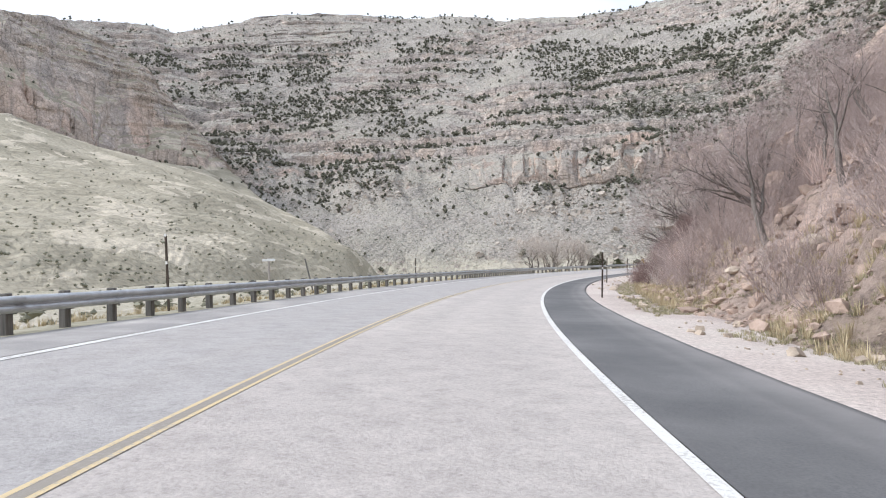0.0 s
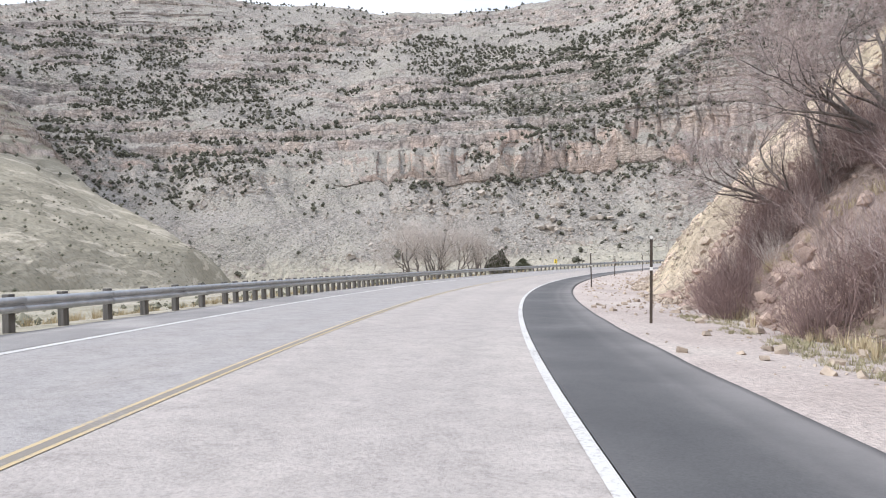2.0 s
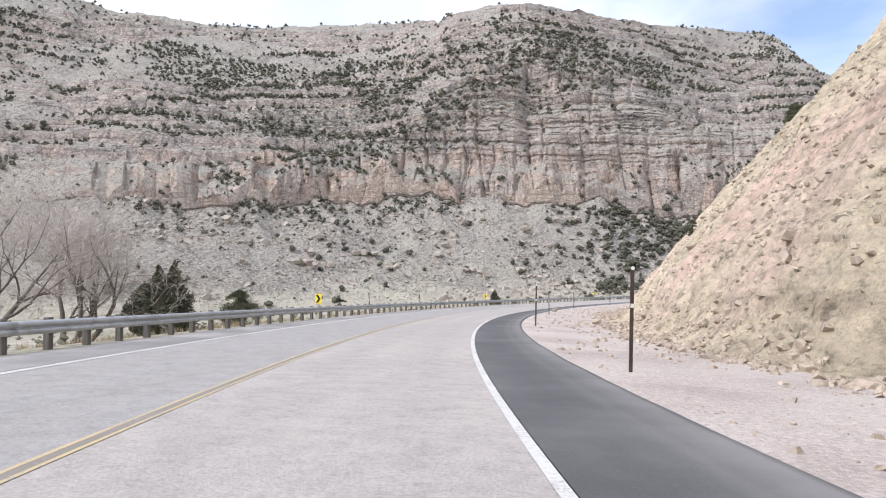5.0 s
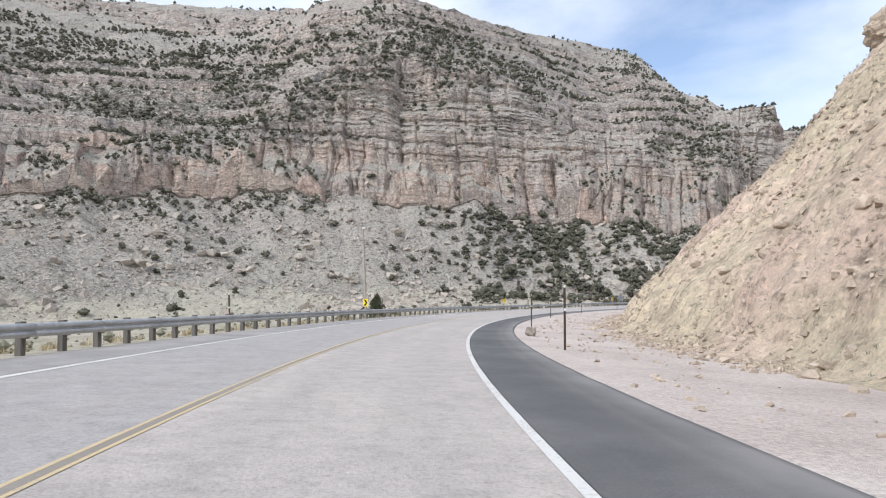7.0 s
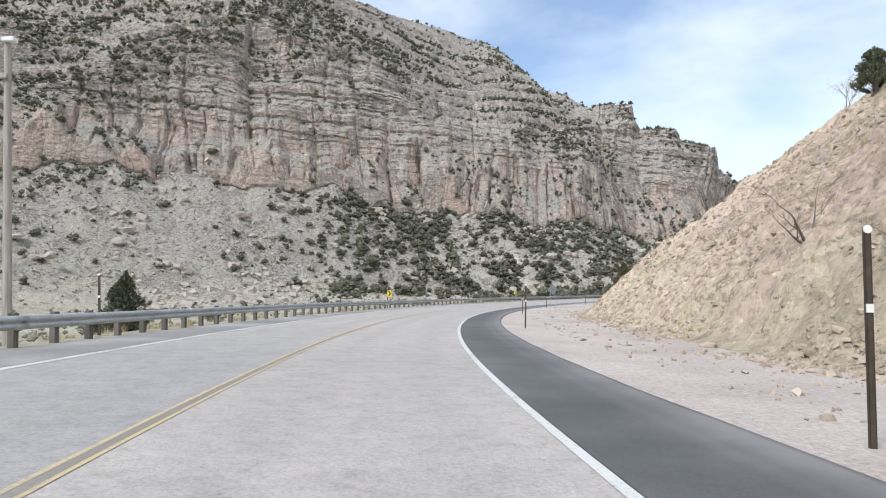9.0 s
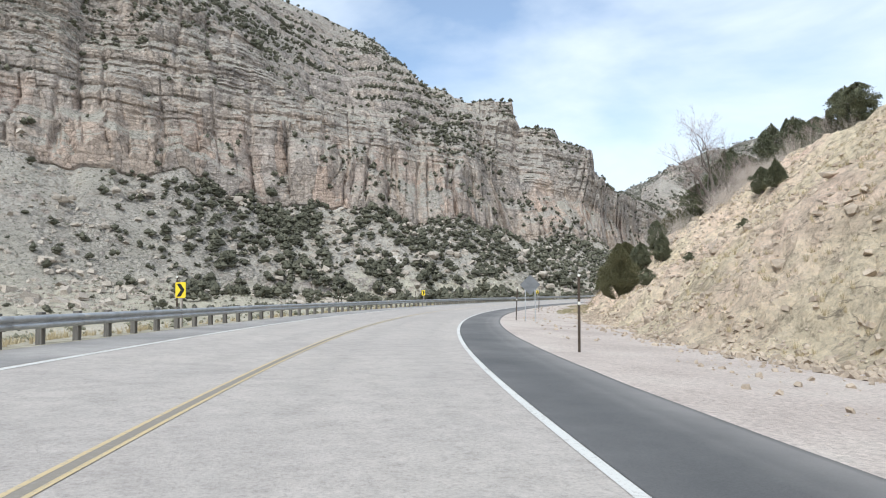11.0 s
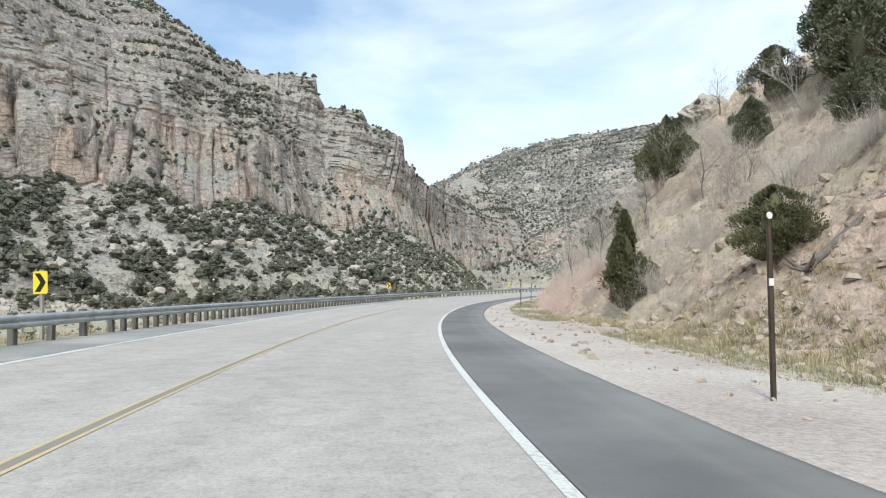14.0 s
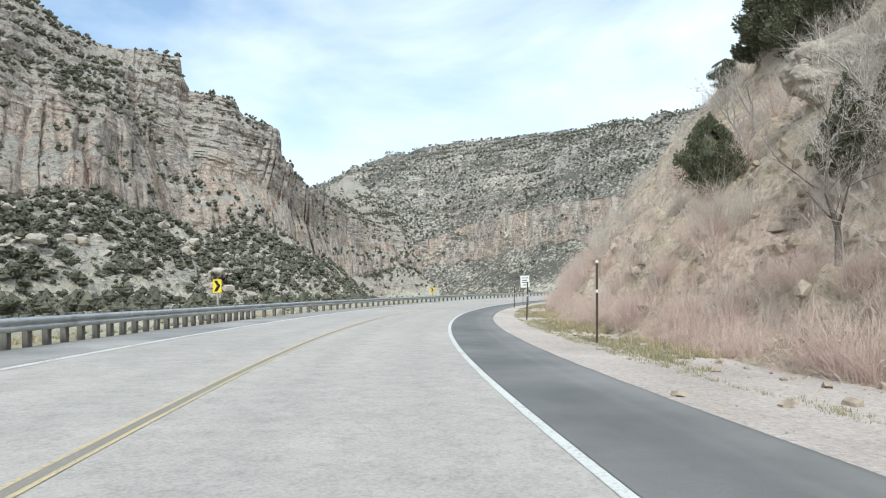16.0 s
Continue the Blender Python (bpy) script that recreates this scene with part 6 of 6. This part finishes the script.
for kind, s, d, size, lean in (
    (cottonwoods[0], 108.8, -14, 1.3, 0), (cottonwoods[1], 114.5, -14, 1.4, 0), (cottonwoods[0], 121.5, -14.5, 1.3, 0), (cottonwoods[1], 127.0, -14.2, 1.3, 0),
    (tall_tree, 326.8, 13.8, 0.72, 0), (tall_tree, 335.8, 12.4, 0.6, 0), (tall_tree, 345, 26.5, 0.6, 0),
    (dark_trees[0], 23.5, 11.2, 1.0, 0), (dark_trees[1], 22.5, 13.2, 0.95, 0), (dark_trees[0], 25.0, 13.8, 0.8, 0), (dark_trees[1], 17.5, 14.0, 1.0, 0), (dark_trees[0], 12.0, 12.5, 1.1, 0), (dark_trees[1], 33, 14.0, 0.9, 0), (dark_trees[0], 29, 17, 1.0, 0), (dark_trees[1], 38, 17, 1.0, 0),
    (dark_trees[0], 59.8, 12.8, 1.0, 0), (dark_trees[1], 50.5, 13.7, 0.85, 0), (dark_trees[1], 61.5, 13.6, 1.1, 0), (dark_trees[1], 61, 15.2, 1.1, 0), (dark_trees[0], 57, 14.8, 1.0, 0), (dark_trees[1], 58, 19, 1.0, 0), (dark_trees[1], 60, 17.5, 1.1, 0), (dark_trees[1], 45, 15.5, 0.9, 0), (dark_trees[0], 53, 17.5, 0.9, 0),
    (dark_trees[1], 14, 17, 1.1, 0), (dark_trees[0], 20, 19, 1.1, 0), (dark_trees[1], 26, 21, 1.0, 0), (dark_trees[0], 34, 21, 1.1, 0), (dark_trees[1], 42, 20, 1.0, 0), (dark_trees[0], 47, 14, 0.9, 0), (dark_trees[1], 56, 16, 0.9, 0), (dark_trees[0], 40, 13, 0.8, 0), (dark_trees[1], 30, 12.5, 0.8, 0),
    (small_tree, 303, 23, 1.4, 0), (small_tree, 318, 20, 1.3, 0), (small_tree, 328, 17, 1.4, 0), (small_tree, 338, 15, 1.3, 0), (small_tree, 308, 18, 1.2, 0), (small_tree, 322, 26, 1.6, 0), (small_tree, 356, 19, 1.5, 0), (small_tree, 246, 36, 1.3, 0), (dark_trees[1], 300, 30, 0.7, 0), (dark_trees[0], 304, 33, 0.75, 0), (dark_trees[1], 309, 29, 0.7, 0), (dark_trees[0], 296, 34, 0.6, 0), (dark_trees[1], 290, 35, 0.5, 0), (tall_tree, 324, 20, 0.6, 0), (tall_tree, 330, 17.5, 0.55, 0), (tall_tree, 336, 20, 0.6, 0), (small_tree, 334, 14, 1.5, 0), (small_tree, 341, 17, 1.6, 0), (small_tree, 239, 38, 1.3, 0),
):
    stand(kind, s, d, size, used, 1.0, lean=lean)

leaner = bare_tree("bare_tree", 47, 7.0, 0, (0.0, 0.0), BARK, TWIG_DARK, "leafless dark tree with long limbs reaching over the road", 5, fork=(2, 4), girth=0.019, ways=((-0.75, -0.15, 0.8, 1.0), (-1.0, 0.1, 0.32, 0.9), (-0.2, 0.1, 1.0, 0.95), (0.35, 0.0, 0.9, 0.7)))
for s, d, size, turn in ((57.8, 14.0, 0.95, 0), (31.5, 13.6, 0.9, 8), (60.2, 12.2, 0.7, -20)):
    stand(leaner, s, d, size, used, 1.0, turn=turn)
snag = bare_tree("dead_snag", 52, 2.7, 0, (0.0, 0.0), BARK, BARK, "small dead tree with a few dark crooked branches", 3, fork=(1, 3), girth=0.02, ways=((-0.7, -0.3, 0.8, 1.0), (0.5, 0.1, 0.9, 0.9), (-1.0, 0.2, 0.25, 0.7)))
for s, d, size, turn in ((193.0, 15.1, 0.9, 0), (193.5, 16.3, 1.1, 140), (202.5, 16.9, 1.35, 20)):
    stand(snag, s, d, size, used, 1.0, turn=turn)
stand(old_tree, 296.5, 26.0, 1.2, used, 1.0, turn=0)
shrubs = [twig_shrub(51, TWIG), twig_shrub(52, TWIG), twig_shrub(53, TWIG_GREY), twig_shrub(54, TWIG_GREY, 50), twig_shrub(55, TWIG_DARK)]
for s0, s1, lo, hi, count, big in ((318, 400, 0.2, 3.4, 90, 1.15), (296, 320, 0.6, 3.5, 8, 0.9), (320, 400, 3.0, 14, 24, 1.6), (5, 59, 1.0, 12, 44, 1.4), (46, 60, 0.4, 4.5, 24, 1.1), (205, 296, 8, 26, 12, 0.8), (300, 350, 5, 20, 40, 1.75), (290, 316, 14, 24, 20, 1.75)):
    for _ in range(count):
        s, u = random.uniform(s0, s1), random.uniform(lo, hi)
        stand(shrubs[random.choice((4, 4, 2, 0) if s < 70 else (4, 3, 2, 4) if big > 1.7 else (0, 1, 1, 0, 2) if hi < 4 else (0, 2, 3, 2, 1))], s, float(toe(s)) + u, random.uniform(0.55, 1.0) * big, used, 1.1)



def brush_variants(n, stems, seed):
    """Tangles of fine bare stems, light enough to be sown in hundreds."""
    r = np.random.default_rng(seed)
    out = []
    for _ in range(n):
        limbs = Limbs()
        for _ in range(stems):
            a, tilt = r.uniform(0, 6.28), abs(r.normal(0, 0.6))
            p = np.array([math.cos(a), math.sin(a), 0]) * r.uniform(0, 0.35) + np.array([0, 0, -0.1])
            way = np.array([math.cos(a) * tilt, math.sin(a) * tilt, 1.0])
            way = way / np.linalg.norm(way) * r.uniform(0.5, 1.0)
            limbs.spike(p, p + way, 0.0045)
            for _ in range(4):
                q = p + way * r.uniform(0.3, 0.9)
                limbs.spike(q, q + (way + r.normal(0, 0.55, 3)) * r.uniform(0.2, 0.5), 0.003)
        out.append((np.concatenate(limbs.v), np.concatenate(limbs.f)))
    return out


def sow(count, s0, s1, lo, hi):
    s = rng.uniform(s0, s1, count)
    d = toe(s) + rng.uniform(lo, hi, count)
    keep = fbm(s / 7, d / 4, 0, 3, 760) > -0.30
    x, y = on_road(s[keep], d[keep])
    return np.stack([x, y, ground_height(s[keep], d[keep])], 1)


TANGLES = brush_variants(10, 46, 91)
for where, lo, hi, mat, label in (
    (sow(520, 6, 61, 1.2, 17), 1.2, 2.4, TWIG_DARK, "hazy mauve-grey thicket of bare twigs on the slope"),
    (sow(330, 53, 61, -0.4, 4.2), 0.9, 2.0, TWIG_RUST, "dense dark rust-brown thicket at the foot of the slope"),
    (sow(620, 302, 412, 1.5, 17), 0.9, 2.0, TWIG_GREY, "grey leafless brush over the upper slope"),
    (sow(420, 318, 412, 0.0, 3.2), 0.7, 1.4, TWIG, "pinkish leafless brush along the foot of the slope"),
    (sow(160, 285, 314, 8, 24), 1.0, 2.2, TWIG_GREY, "grey leafless brush round the junipers"),
):
    scatter("brush", TANGLES, where, rng.uniform(lo, hi, len(where)), mat, label, "brush")

# fallen log with root stubs
log_limbs = Limbs()
a_, b_ = road_place(297, 13.6) + Vector((0, 0, 0.15)), road_place(297.5, 18.2) + Vector((0, 0, 0.2))
log_limbs.run([tuple(Vector((0, 0, 0))), tuple((b_ - a_) * 0.5 + Vector((0.05, 0, 0.03))), tuple(b_ - a_)], [0.10, 0.14, 0.17], 8)
for k in range(7):
    w = Vector((random.uniform(-1, 1), random.uniform(-1, 1), random.uniform(-0.1, 1))).normalized()
    log_limbs.run([(0, 0, 0), tuple(w * 0.35), tuple(w * 0.6 + Vector((0, 0, 0.1)))], [0.06, 0.045, 0.015], 5)
fallen = tagged(new("fallen_log", log_limbs.mesh("fallen_log", BARK)), "grey dead log lying up the slope", "log")
fallen.location = a_


# ---- poles and signs ----
pole = tagged(new("utility_pole"), "weathered wooden utility pole with side arm", "utility pole")
part("shaft", tube(bmesh.new(), 0.115, 0.08, 8.3, (0, 0, -0.5), 12), POLE_WOOD, pole)
arm = part("crossarm", box(bmesh.new(), 0.9, 0.10, 0.12, (-0.38, -0.12, 6.9), bevel=0.01), POLE_WOOD, pole)
part("brace", box(bmesh.new(), 0.04, 0.04, 1.35, (-0.42, 0, 4.9), Matrix.Rotation(radians(38), 4, "Y")), GALV_DARK, pole, "grey steel brace")
for x in (-0.75, -0.45):
    part("insulator", tube(bmesh.new(), 0.035, 0.05, 0.16, (x, -0.12, 6.96), 8), REFLECT, arm, "white insulator")
can = box(bmesh.new(), 0.32, 0.22, 0.12, (0.08, -0.05, 7.85), bevel=0.02)
part("cap", can, SIGN_WHITE, pole, "pale metal cap")
pole.matrix_world = road_pose(193.9, -7.5, 0.15, 0, -1.2)

diamond = tagged(new("warning_sign"), "grey back of a diamond sign on two steel posts", "road sign")
part("sign_panel", shape(bmesh.new(), [(0, -0.63), (0.63, 0), (0, 0.63), (-0.63, 0)], 0.004, (0, 0, 2.25)), SIGN_BACK, diamond, "bare aluminium back")
for x in (-0.30, 0.30):
    bm = box(bmesh.new(), 0.055, 0.03, 2.30, (x, -0.02, 0.80))
    part("post", bm, GALV, diamond, "galvanised post")
diamond.matrix_world = road_pose(260.4, 7.72, None, -8, 1.0)

board = tagged(new("regulatory_sign"), "white rectangular sign with dark unreadable lines", "road sign")
plate = part("sign_panel", box(bmesh.new(), 0.92, 0.006, 1.22, (0, 0, 2.45), bevel=0.002), SIGN_WHITE, board)
for z, w in ((2.82, 0.62), (2.58, 0.5), (2.36, 0.58), (2.10, 0.4)):
    part("text_bar", box(bmesh.new(), w, 0.004, 0.07, (0, -0.007, z)), SIGN_BLACK, plate, "dark bar of writing")
for x in (-0.28, 0.28):
    part("post", box(bmesh.new(), 0.06, 0.05, 3.2, (x, 0.04, 1.35)), GALV_DARK, board, "steel post")
board.matrix_world = road_pose(393, 6.5, None, 0)

stake = tagged(new("marker_sign"), "short wooden stake with a small white crossboard", "marker sign")
part("post", box(bmesh.new(), 0.09, 0.09, 2.3, (0, 0, 0.75), bevel=0.01), POLE_WOOD, stake)
part("board", box(bmesh.new(), 0.62, 0.03, 0.11, (0, -0.06, 1.82), bevel=0.006), SIGN_WHITE, stake, "white board")
stake.matrix_world = road_pose(31, -9.0, None, 10)
prop = tagged(new("leaning_post"), "thin dark post leaning behind the guardrail", "post")
part("post", tube(bmesh.new(), 0.05, 0.045, 2.3, (0, 0, -0.3), 8), POST_WOOD, prop)
prop.matrix_world = road_pose(36.5, -9.0, None, 0, -13)
